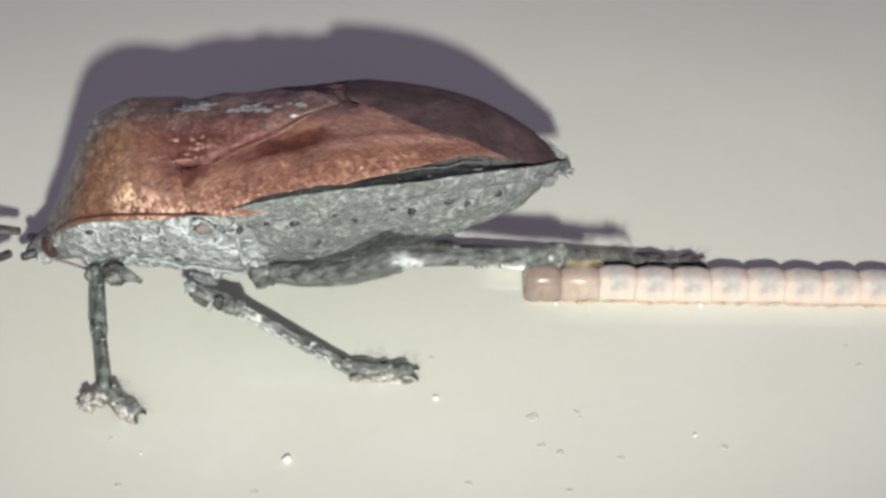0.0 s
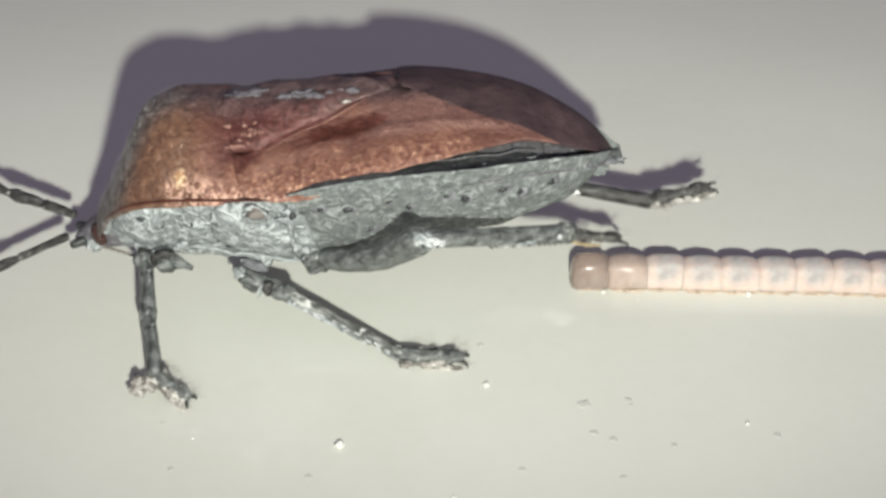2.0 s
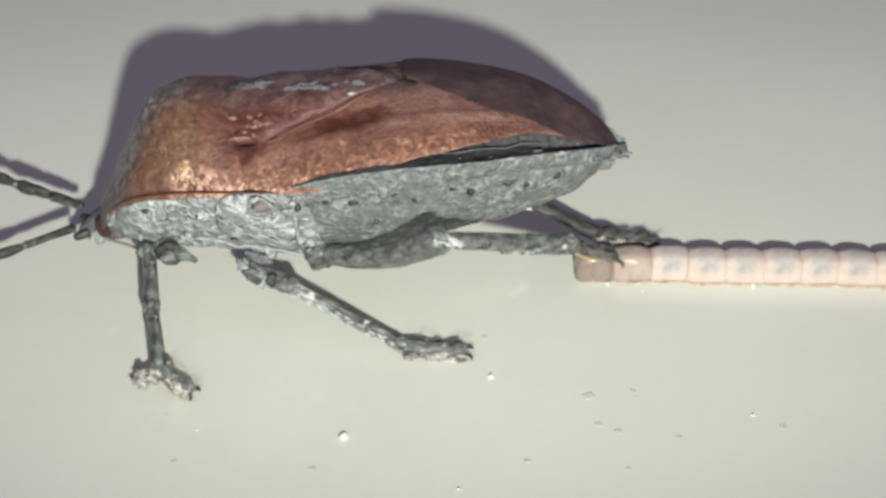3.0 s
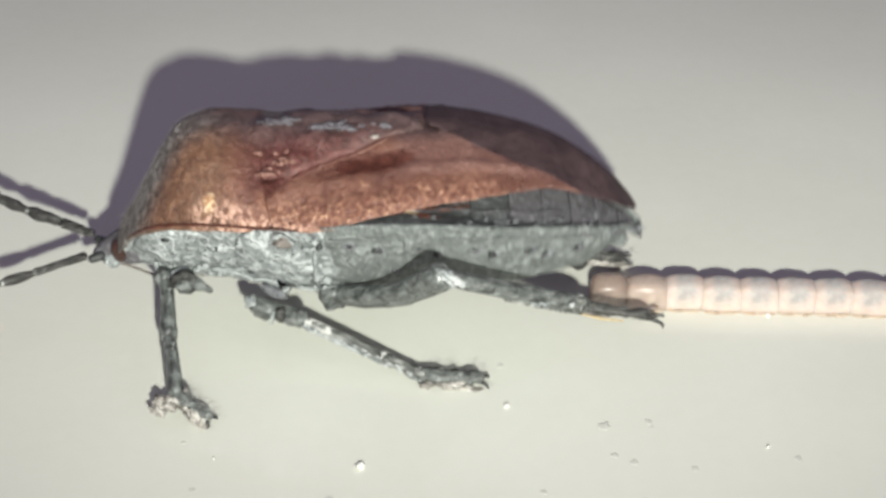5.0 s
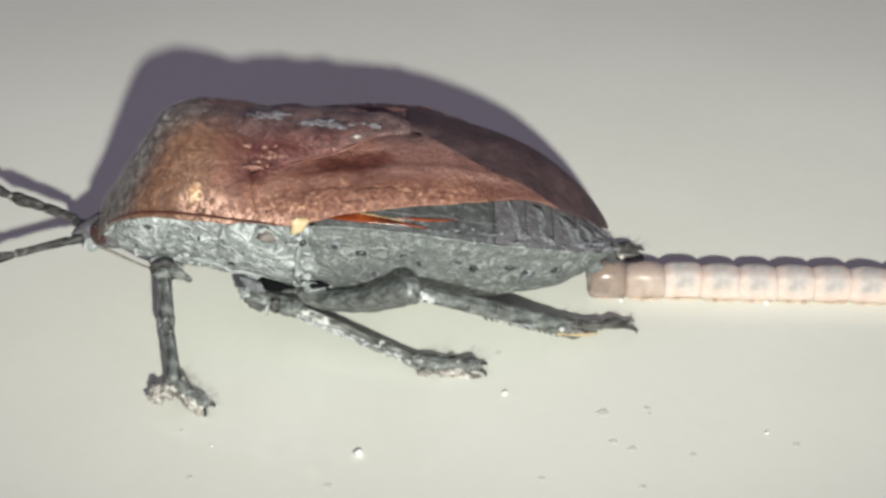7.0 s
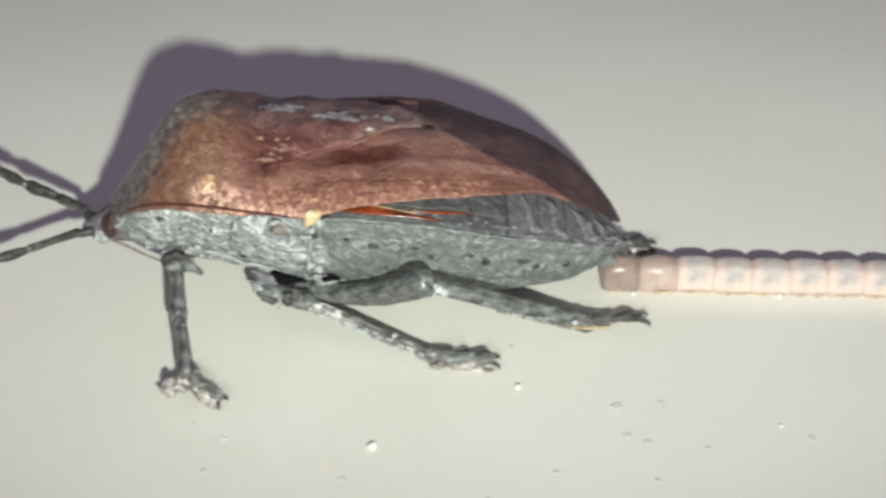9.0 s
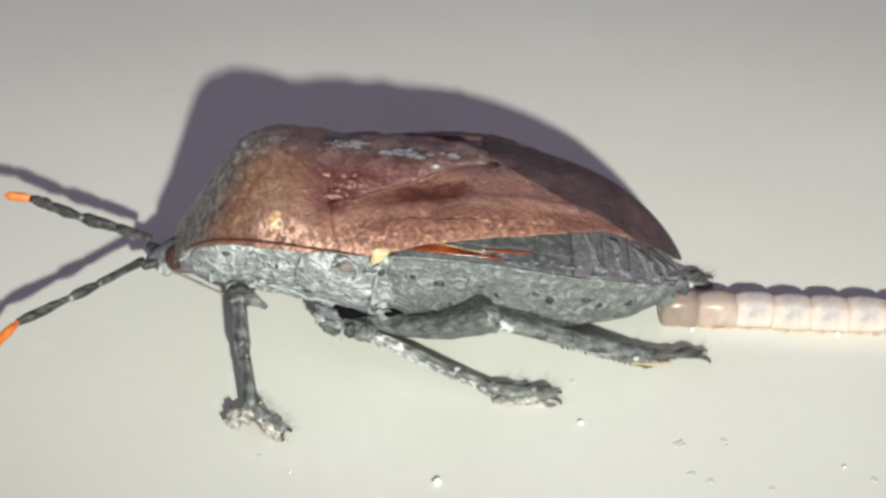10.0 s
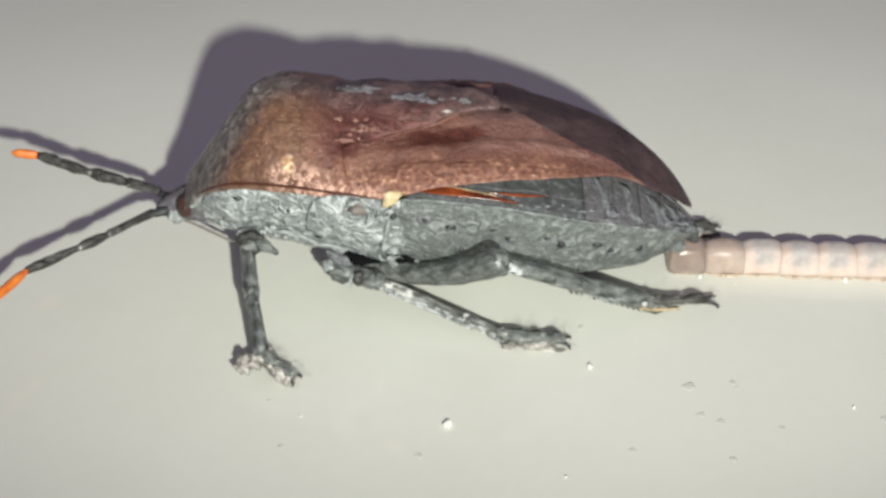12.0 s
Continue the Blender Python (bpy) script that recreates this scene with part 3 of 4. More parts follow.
    # seams between the plates, crusted with white wax
    for k, (seam, r) in enumerate(((((-5.95, 0.97), (-6.1, 0.90), (-6.2, 0.84), (-6.3, 0.76), (-6.4, 0.68), (-6.35, 0.5)), 0.075),
                                   (((-11.3, 0.58), (-10.6, 0.60), (-9.9, 0.60), (-9.3, 0.53), (-8.6, 0.55), (-8.0, 0.50)), 0.075),
                                   (((-8.0, 0.56), (-7.5, 0.50), (-7.0, 0.44), (-6.5, 0.44), (-6.1, 0.52), (-5.7, 0.58)), 0.075),
                                   (((-5.7, 0.58), (-5.2, 0.45), (-4.8, 0.40), (-4.2, 0.48), (-3.6, 0.56)), 0.055))):
        pts = [on_flank(x, f, 0.06) for x, f in seam]
        part("wax_seam", tube(pts, [0.4 * r] + [r * (0.8 + 0.4 * abs(math.sin(2.1 * j + k))) for j in range(len(pts) - 2)] + [0.3 * r], 10, None, 1, 1.1, k * 3), SEAM, body, "white wax crust along a seam")
    crust = random.Random(12)
    for k in range(34):
        x = crust.choice((crust.uniform(-13.8, -5.0), crust.gauss(-6.2, 0.5), crust.gauss(-11.2, 0.5)))
        p = on_flank(min(max(x, -13.8), -4.9), crust.uniform(0.5, 0.95), 0.10)
        part("wax_crust", blob(p, (crust.uniform(0.06, 0.24), 0.06, crust.uniform(0.04, 0.13)), k, 1.2, None, 2), SEAM, body, "small white wax crust on the flank")
    p = on_flank(-7.4, 0.93, 0.12)
    part("scent_gland", blob(p, (0.40, 0.20, 0.27), 5, 0.7), GLAND, body, "brownish hollow scent gland")
    part("gland_lip", tube([on_flank(-8.0, 0.90, 0.2), on_flank(-7.75, 0.965, 0.16), on_flank(-7.2, 0.97, 0.15), on_flank(-6.9, 0.92, 0.2), on_flank(-7.1, 0.87, 0.25)], [0.03, 0.06, 0.06, 0.06, 0.03], 8, None, 1, 0.9, 3), PLEURA, body, "pale lip round the scent gland")
    for x, f, a, b in ((-8.43, 0.80, 0.24, 0.07), (-12.6, 0.90, 0.17, 0.11), (-5.9, 0.92, 0.15, 0.17), (-10.4, 0.84, 0.06, 0.10), (-9.2, 0.66, 0.16, 0.06), (-13.4, 0.72, 0.08, 0.06)):
        part("flank_pit", blob(on_flank(x, f, 0.13), (a, 0.12, b), x, 0.6, None, 2), BLACK, body, "dark pit in the flank")
    for x, y, z in ((-12.4, -2.3, 3.0), (-8.3, -2.1, 2.2), (-5.6, -2.1, 1.9)):
        for side in (1, -1):
            part("hip_socket", blob((x, side * y, z), (0.7, 0.55, 0.6) if x > -12 else (0.5, 0.45, 0.4), x, 0.3), PLEURA, body)
    def shell(s, v):
        x = -8.95 + 0.95 * s + 0.25 * v
        top = 2.80 - 0.20 * s
        z = top - (0.15 + 0.95 * s * (1.3 - s)) * v
        return (x, -2.75 - 0.35 * math.sin(math.pi * (0.15 + 0.7 * v)) - 0.15 * s, z + 0.05 * noise.noise(Vector((x * 2, z * 2, 3))))
    part("coxa", sheet(shell, 14, 10, 0.12), RIM_PALE, body, "pale bluish shell of the middle hip")
    # added tapering black bodies: the shade above the hips as solid shapes
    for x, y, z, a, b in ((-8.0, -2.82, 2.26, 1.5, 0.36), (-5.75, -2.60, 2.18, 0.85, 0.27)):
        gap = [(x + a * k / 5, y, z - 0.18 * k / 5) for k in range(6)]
        hollow = part("hip_shade", tube(gap, [b, b * 0.86, b * 0.68, b * 0.46, b * 0.26, 0.03], 12, None, 1, 0.3, x), HIP_SHADE, body, "added black body standing in for the shade above the hip")
        hip_shades.append(hollow)
    part("hip_cap", tube([(-12.72, -2.7, 2.75), (-12.62, -2.85, 3.25), (-12.2, -2.9, 3.48), (-11.78, -2.85, 3.25), (-11.7, -2.7, 2.8)], [0.10, 0.17, 0.20, 0.17, 0.10], 10, None, 1, 0.4), LEG_DARK, body, "dark hip joint")
    part("hip_ring", blob((-12.2, -2.75, 2.78), (0.52, 0.30, 0.40), 3, 0.4), LEG, body, "grey ring of the hip joint")
    part("hip_flap", tube([(-11.9, -2.9, 3.1), (-11.45, -3.05, 2.95), (-11.1, -3.1, 2.7)], [0.24, 0.24, 0.17], 12, None, 0.6, 0.8, 4), LEG, body, "grey lobe of the hip")

    return body


hip_shades = []   # black stand-ins for hip shade, drawn in while the body is raised
thorax = build_thorax()


def build_wing(side, lift):
    def droop(x, y):
        """The far wing hangs a little lower over the tail."""
        return 0.45 * min(abs(y) / 2.0, 1.0) * min(max((x + 1.0) / 3.0, 0.0), 1.0) if side < 0 else 0.0

    def corium(s, v):
        edge = film_line(v)
        x = -9.5 + s * (edge + 9.5)
        y = -v * wing_width(x)
        z = wing_height(x, y) + lift + 0.07 * noise.noise(Vector((x * 0.8, y * 0.8, 2))) + 0.03 * noise.noise(Vector((x * 3, y * 3, 2)))
        z -= droop(x, y)
        q = min(max((scute_half(x + 0.9) - 0.12 - abs(y)) / 0.25, 0.0), 1.0)
        z -= 0.42 * q * q * (3 - 2 * q) + 0.30 * math.exp(-(y / 0.8)**2) * min(max((-0.4 - x) / 0.8, 0.0), 1.0)
        return (x, y, z)

    def film_part(s, v):
        across = v if side < 0 else 1.45 * v - 0.45
        edge = film_line(max(across, 0.0)) - 0.2
        x = edge + s * (7.42 - 0.55 * across**2 - edge)
        y = -across * wing_width(x)
        z = wing_height(x, y) + lift - 0.03 + 0.10 * noise.noise(Vector((x * 0.7, y * 0.9, 5))) - droop(x, y)
        return (x, y if side > 0 else -y, z)

    def corium_side(s, v):
        x, y, z = corium(s, v)
        return (x, -abs(y) if side > 0 else abs(y), z)
    def border(s, v):
        x = -7.4 + s * 9.6
        inner = 0.74 + 0.23 * s**2.5 + 0.05 * noise.noise(Vector((x * 1.6, 0, 3))) + 0.2 * max(0.12 - s, 0) / 0.12
        y = -(inner + (1.0 - inner) * v) * wing_width(x) * (1 - 0.10 * v * (max(0.24 - s, 0) / 0.24)**1.5)
        rim = min(s, 1 - s, v, 1 - v)
        q = min(rim / 0.35, 1.0)
        z = wing_height(x, y) + lift + 0.07 * noise.noise(Vector((x * 0.8, y * 0.8, 2))) + 0.03 * noise.noise(Vector((x * 3, y * 3, 2))) + 0.05 * q * q + 0.10 * q * noise.noise(Vector((x * 2.5, y * 2.5, 11))) - droop(x, y)
        return (x, (y - 0.04) if side > 0 else 0.04 - y, z)
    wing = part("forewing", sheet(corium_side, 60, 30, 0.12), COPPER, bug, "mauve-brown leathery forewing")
    part("membrane", sheet(film_part, 40, 26, 0.06), MEMBRANE, wing, "dark glossy wing membrane")
    wing_borders[side] = part("wing_border", sheet(border, 70, 14, 0.05), COPPER, wing, "golden brown granular wing border")
    # raised seam beside the back plate
    pts = []
    for x in np.linspace(-7.6, -2.8, 9):
        y = -(scute_half(x) + 0.05)
        pts.append(Vector((x, y * side, wing_height(x, y) + lift + 0.05)))
    part("vein", tube(pts, [0.010, 0.012, 0.015, 0.022, 0.03, 0.034, 0.034, 0.028, 0.012], 8, None, 1, 0.6), VEIN, wing, "light brown raised vein")
    part("vein_fleck", blob((-3.7, side * -1.2, wing_height(-3.7, -1.2) + lift + 0.14), (0.20, 0.08, 0.06), 4, 0.8), PAD, wing, "pale fleck on the vein")
    return wing


wing_borders = {}
wing_left = build_wing(1, 0.10)
wing_right = build_wing(-1, -0.08)


def abdomen_top(x):
    return rim_height(x) + 0.45 - 0.035 * max(x, 0) - 0.33 * min(max((-3.2 - x) / 2.0, 0.0), 1.0)


def abdomen_dish(x):
    """The soft back of the abdomen sinks below the rim plates."""
    return rim_height(x) - 0.5 - 0.5 * min(max((x + 3.0) / 3.0, 0.0), 1.0)


tucked, folded = [], []   # plates that slide in, or fold down, under the wing while the tail is raised


def build_abdomen():
    xs = list(np.linspace(-7.2, 7.6, 150)) + [7.75, 7.85]
    bm = loft([trunk_ring(x, abdomen_dish, 120, 0.16, 5.0, 0.9 * min(max((-4.9 - x) / 1.8, 0.0), 1.0)) for x in xs])
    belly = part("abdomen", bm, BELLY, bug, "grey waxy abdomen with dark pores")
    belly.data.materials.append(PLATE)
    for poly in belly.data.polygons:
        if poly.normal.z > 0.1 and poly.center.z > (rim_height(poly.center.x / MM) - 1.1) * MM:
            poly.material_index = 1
    # rim plates: pairs of dark and pale strips from the wing's edge to the rim
    marks = [-5.4, -3.1, -1.2, 0.6, 2.2, 3.6, 4.8, 5.9, 6.9, 7.6]
    for side in (1, -1):
        for i, (x0, x1) in enumerate(zip(marks, marks[1:])):
            def plate(s, v, x0=x0, x1=x1, side=side):
                x = x0 + (x1 - x0) * s
                w = half_width(x)
                u = 0.02 + 1.0 * v
                zr = rim_height(x)
                z = zr + (max(abdomen_top(x), zr + 0.1) - zr) * (1 - min(u, 1)**1.6) + 0.10 - 0.10 * v**6
                return (x, -side * u * w * (1 if side > 0 else 1 - slip(x)), z + 0.04 * noise.noise(Vector((x, u * w, 3))))
            strip = part("rim_plate", sheet(plate, 10, 10, 0.12), HAZE if i > 3 else PLATE, belly, "dark grey rim plate")
            folded.append((strip, side * (2.4 if i < 3 else 1.7)))
            if i > 3 and side > 0:
                def bar(s, v, x1=x1, side=side):
                    x = x1 - 0.45 + (0.16 + 0.42 * abs(math.sin(x1 * 5.1)) + 0.35 * noise.noise(Vector((x1 * 3, v * 3, 1)))) * s - 0.45 * (1 - v) + 0.3 * noise.noise(Vector((x1 * 5, v * 2, 6)))
                    w = half_width(x)
                    u = 0.30 + 0.62 * v
                    zr = rim_height(x)
                    z = zr + (max(abdomen_top(x), zr + 0.1) - zr) * (1 - u**1.6) + 0.15
                    return (x, -side * u * w, z)
                strip = part("pale_bar", sheet(bar, 3, 8, 0.06), RIM_PALE, belly, "pale grey cross bar on the rim")
                folded.append((strip, side * 2.2))
        if side < 0:
            rail = [(x, (half_width(x) + 0.03) * (1 - slip(x)), rim_height(x)) for x in np.linspace(-5.6, 7.5, 15)]
            part("rim_rail", tube(rail, [0.04] + [0.07] * 13 + [0.04], 8, None, 1, 0.8), BELLY, belly, "pale waxy rim")
            continue

        def lens(s, v, side=side):
            x = -5.3 + 4.6 * s
            u = 0.865 + 0.075 * s + (v - 0.5) * 0.12 * math.sin(math.pi * min(max(s**0.6, 0.03), 0.97))
            w, zr = half_width(x), rim_height(x)
            z = zr + (max(abdomen_top(x), zr + 0.1) - zr) * (1 - min(u, 1)**1.6) + 0.16
            return (x, -side * u * w, z)
        strip = part("red_strip", sheet(lens, 30, 6, 0.08), RED, belly, "glossy dark red strip along the rim")
        tucked.append(strip)

        def second(s, v):
            x = -2.0 + 2.6 * s
            y = wing_width(x) + 0.04 + 0.16 * v * math.sin(math.pi * min(max(s, 0.04), 0.96))
            u, zr = y / half_width(x), rim_height(x)
            return (x, -y, zr + (max(abdomen_top(x), zr + 0.1) - zr) * (1 - min(u, 1)**1.6) + 0.17)
        tucked.append(part("red_strip", sheet(second, 24, 4, 0.06), RED, belly, "thin dark red strip under the wing's edge"))
        for name, a, b, u0, u1, r, m, label in (("pale_edge", -5.9, -1.6, 0.80, 0.90, 0.045, CREAM, "thin cream edge above the red strip"), ("rim_ridge", -3.2, 4.6, 0.82, 0.72, 0.025, HAZE, "thin pale ridge along the rim")):
            pts = []
            for k in range(12):
                x = a + (b - a) * k / 11
                u = u0 + (u1 - u0) * k / 11 + (0.05 * noise.noise(Vector((x * 1.7, 2, 7))) if name == "rim_ridge" else 0)
                zr = rim_height(x)
                pts.append((x, -u * half_width(x), zr + (max(abdomen_top(x), zr + 0.1) - zr) * (1 - u**1.6) + 0.13))
            ridge = part(name, tube(pts, [0.015] + [r] * 10 + [0.01], 6, None, 1, 0.9, 4), m, belly, label)
            if name == "pale_edge":
                tucked.append(ridge)
            else:
                folded.append((ridge, 1))
        rail = [(x, -half_width(x) - 0.03, rim_height(x)) for x in np.linspace(-5.6, 7.5, 15)]
        part("rim_rail", tube(rail, [0.04] + [0.07] * 13 + [0.04], 8, None, 1, 0.8), BELLY, belly, "pale waxy rim")
    scab = random.Random(31)
    for k in range(16):
        x, u = -1.5 + 0.5 * k + scab.uniform(-0.2, 0.2), scab.uniform(0.84, 0.98)
        crust = part("rim_crust", blob((x, -u * half_width(x), rim_height(x) + 0.10 + 0.3 * (1 - u)), (scab.uniform(0.10, 0.30), 0.07, 0.05), k, 1.2, None, 2), RIM_PALE, belly, "pale wax crust on the rim")
        folded.append((crust, 1.0))
    # breathing pores
    for x, f in ((-3.49, 0.87), (-1.68, 0.885), (-1.04, 0.835), (0.61, 0.865), (1.27, 0.825), (2.86, 0.84), (3.5, 0.79), (4.78, 0.80), (-4.6, 0.90), (-3.0, 0.72)):
        w, zr, zb = half_width(x), rim_height(x), belly_height(x)
        part("pore", blob((x, -f * w - 0.02, zb + (zr - zb) * f**2.2), (0.17 + 0.05 * math.sin(x * 7), 0.10, 0.15 + 0.04 * math.cos(x * 5)), x, 0.6, None, 2), BLACK, belly, "dark breathing pore")
        part("pore_ring", blob((x + 0.05, -f * w + 0.05, zb + (zr - zb) * f**2.2), (0.33, 0.10, 0.29), x + 2, 0.5, None, 2), RIM_PALE, belly)
    # end plates of the abdomen
    for k in range(7):
        x = 5.7 + 0.30 * k
        u = 0.55 + 0.4 * abs(math.sin(k * 2.3))
        strip = part("tail_crust", blob((x, -u * half_width(x), rim_height(x) + 0.12 + 0.2 * (1 - u)), (0.32, 0.20, 0.09), k, 1.1, None, 3), RIM_PALE, belly, "pale bluish crust at the tail")
        folded.append((strip, 2.0))
    for z, y, s in ((1.75, -0.5, 0.5), (1.75, 0.5, 0.5), (2.0, 0.0, 0.45)):
        part("end_plate", blob((6.75, y, z), (s * 0.9, s, s * 0.6), y + z, 0.35), BELLY, belly)
    def corner(s, v):
        x = -6.40 + 0.55 * s + 0.12 * v + 0.2 * s * v
        w = half_width(x)
        return (x, -w - 0.01, rim_height(x) - 0.80 * (1 - v) * (1 - 0.35 * s) + 0.30)
    tucked.append(part("cream_corner", sheet(corner, 8, 8, 0.2), CREAM, belly, "cream corner of the flank"))
    return belly


abdomen = build_abdomen()


# ---- legs: each joint lies along its own x axis ----
def leg_joint(name, length, r0, r1, material, seed, label="", bow=0.0, flat=0.85):
    n = 7
    pts = [(length * i / (n - 1), 0, -bow * math.sin(math.pi * i / (n - 1))) for i in range(n)]
    rad = [r0 + (r1 - r0) * i / (n - 1) for i in range(n)]
    rad[0] *= 0.85
    rad[-1] *= 1.06
    return part(name, tube(pts, rad, 16, None, flat, 0.10, seed), material, bug, label)


def tarsus(seed, length=3.4, material=None, thick=1.0, pads=6):
    """Three foot joints, two claws and bristles."""
    m = material or LEG
    foot = part("tarsus", tube([(0, 0, 0), (length * 0.22, 0, -0.04), (length * 0.42, 0, -0.02)], [0.38 * thick, 0.50 * thick, 0.40 * thick], 14, None, 0.9, 0.6, seed), m, bug, "hairy dark grey foot")
    part("foot_joint", tube([(length * 0.42, 0, -0.02), (length * 0.58, 0, 0.02)], [0.34 * thick, 0.38 * thick], 12, None, 0.9, 0.6, seed + 1), m, foot)
    part("foot_joint", tube([(length * 0.58, 0, 0.02), (length * 0.78, 0, 0.10), (length * 0.92, 0, 0.02)], [0.32 * thick, 0.44 * thick, 0.28 * thick], 14, None, 0.9, 0.6, seed + 2), m, foot)
    for side in (-1, 1):
        part("claw", tube([(length * 0.9, side * 0.1, 0.0), (length * 1.02, side * 0.25, -0.02), (length * 1.05, side * 0.3, -0.22)], [0.10, 0.075, 0.03], 8), BLACK, foot)
    rnd = random.Random(seed)
    for k in range(pads):
        part("sole_pad", blob((length * (0.10 + 0.16 * k), rnd.uniform(-0.42, -0.26), rnd.uniform(-0.28, -0.02)), (rnd.uniform(0.22, 0.36), 0.22 * thick**2, 0.22 * thick**2), k + seed, 0.9, None, 3), PAD, foot, "pale sole pad")
    bm = bmesh.new()
    for k in range(90):
        x = rnd.uniform(0.0, length)
        a = rnd.uniform(-0.4, 3.6)
        d = Vector((rnd.uniform(0.1, 0.8), math.cos(a), math.sin(a))).normalized()
        p = Vector((x, 0, 0)) + d * 0.18
        ln = rnd.uniform(0.2, 0.75) * (1.0 if length < 3 else 0.6)
        tube([p, p + d * ln * 0.5 + Vector((0.05, 0, 0)), p + d * ln + Vector((0.2, 0, 0.05))], [0.008, 0.006, 0.003], 3, bm)
    part("bristles", bm, LINT, foot, "fine pale bristles")
    return foot


def build_leg(lf, lt, lr, rf, rt, seed, femur_bow, dark=False, flecks=3, shin=None):
    m = LEG_DARK if dark else LEG
    femur = leg_joint("femur", lf, rf * 0.8, rf, THIGH if lf > 8.5 else m, seed, "dark grey waxy thigh", femur_bow)
    tibia = leg_joint("tibia", lt, rt * 0.85, rt, shin or m, seed + 5, "dark grey waxy shin with white flecks")
    part("knee", blob((0.12, 0, 0), (0.50, rt * 0.92, rt * 1.04), seed, 0.2, None, 3), PLEURA if lf > 8.5 else LEG, tibia, "pale waxy knee" if lf > 8.5 else "")
    rnd = random.Random(seed)
    for k in range(flecks):
        x = rnd.uniform(0.10, 0.98) * lt
        a = rnd.uniform(3.3, 4.6)
        part("wax_fleck", blob((x, math.cos(a) * rt * 0.85, math.sin(a) * rt * 0.85), (rnd.uniform(0.15, 0.5), 0.09, 0.12), k, 0.9, None, 2), PLEURA, tibia, "white wax fleck")
    k = 0.8 if lf < 2.5 else 1.25
    part("trochanter", blob((0.1, 0, -0.05), (rf * k, rf * k * 0.88, rf * k * 0.92), seed + 2, 0.3), LEG, femur)
    foot = tarsus(seed + 9, lr, LEG_DARK if lf > 8.5 else m, 0.66 if lr < 2 else (0.60 if lf > 8.5 else 0.78), 2 if lf > 8.5 else 6)
    return femur, tibia, foot


LEGS = {
    "fore_left": build_leg(3.0, 3.45, 1.9, 0.44, 0.40, 11, 0.0),
    "mid_left": build_leg(2.2, 6.3, 2.8, 0.46, 0.30, 23, 0.12, False, 14, LEG_PALE),
    "hind_left": build_leg(9.0, 9.2, 3.5, 0.60, 0.44, 37, 0.48),
    "fore_right": build_leg(4.3, 5.2, 2.2, 0.36, 0.36, 41, 0.0),
    "mid_right": build_leg(3.6, 6.9, 2.9, 0.46, 0.36, 53, 0.0),
    "hind_right": build_leg(7.8, 9.2, 3.0, 0.48, 0.40, 67, 0.55, True),
}
for i, (x, y, z, a) in enumerate(((0.15, -0.25, -0.15, 0.34), (0.0, -0.62, -0.16, 0.36), (-0.12, -1.0, -0.2, 0.32), (0.25, 0.15, -0.1, 0.36), (-0.3, -0.75, 0.05, 0.24), (1.2, -0.2, -0.1, 0.26), (1.55, -0.05, -0.05, 0.27), (1.65, -0.3, -0.15, 0.22))):
    part("foot_pad", blob((x, y, z), (a, a * 0.9, a * 0.75), i + 1, 0.9), PAD, LEGS["fore_left"][2], "pale lumpy foot pad")
for i, (x, y, z, a, b, m, label) in enumerate(((0.42, -0.22, -0.16, 0.60, 0.44, LEG, "grey ball of the hip"), (1.30, -0.20, 0.02, 0.34, 0.40, LEG_DARK, "dark joint of the hip"), (1.85, -0.18, 0.0, 0.42, 0.40, LEG, "grey end of the thigh"),
                                               (-0.12, -0.30, 0.36, 0.26, 0.26, PLEURA, "pale lobe above the hip"), (1.05, -0.46, -0.02, 0.05, 0.30, SEAM, "white wax edge at the hip"))):
    part("hip_lump", blob((x, y, z), (a, 0.30, b), i + 3, 0.5), m, LEGS["mid_left"][0], label)
for i, (x, z, a) in enumerate(((0.15, 0.10, 0.30), (0.35, -0.16, 0.24), (0.62, 0.12, 0.26), (0.95, 0.02, 0.22), (0.30, 0.28, 0.20))):
    part("knee_crust", blob((x, -0.36, z), (a, 0.11, a * 0.45), i + 2, 1.2), CRUST, LEGS["hind_left"][1], "white wax crust at the knee")
shed = random.Random(8)
for k in range(26):
    x = shed.uniform(0.3, 6.0)
    part("wax_fleck", blob((x, -0.27 + shed.uniform(0, 0.05), shed.uniform(-0.22, 0.20)), (shed.uniform(0.06, 0.26), 0.06, shed.uniform(0.03, 0.07)), k, 1.2, None, 2), CRUST, LEGS["mid_left"][1], "white wax fleck")
part("wax_splash", blob((2.35, -0.22, -0.10), (0.50, 0.12, 0.15), 8, 0.9), CRUST, LEGS["mid_left"][1], "bright white wax splash on the shin")
part("wax_splash", blob((1.30, -0.16, -0.22), (0.55, 0.10, 0.07), 5, 0.9), CRUST, LEGS["mid_left"][1], "white wax streak along the shin")
for k in range(13):
    part("spine", tube([(4.2 + 0.33 * k, -0.16, -0.35), (4.28 + 0.33 * k, -0.19, -0.41), (4.38 + 0.33 * k, -0.22, -0.455)], [0.10, 0.06, 0.015], 6), LEG_PALE, LEGS["hind_left"][1], "short pale spine under the shin")
part("shin_cap", tube([(8.35, 0, 0), (8.8, 0, 0), (9.05, 0, 0)], [0.45, 0.50, 0.44], 14, None, 0.9, 0.25, 3), LEG_PALE, LEGS["hind_left"][1], "pale waxy end of the shin")
part("wax_bead", blob((8.05, -0.36, 0.12), (0.13, 0.10, 0.12), 2, 0.3), CRUST, LEGS["hind_left"][1], "white wax bead on the shin")
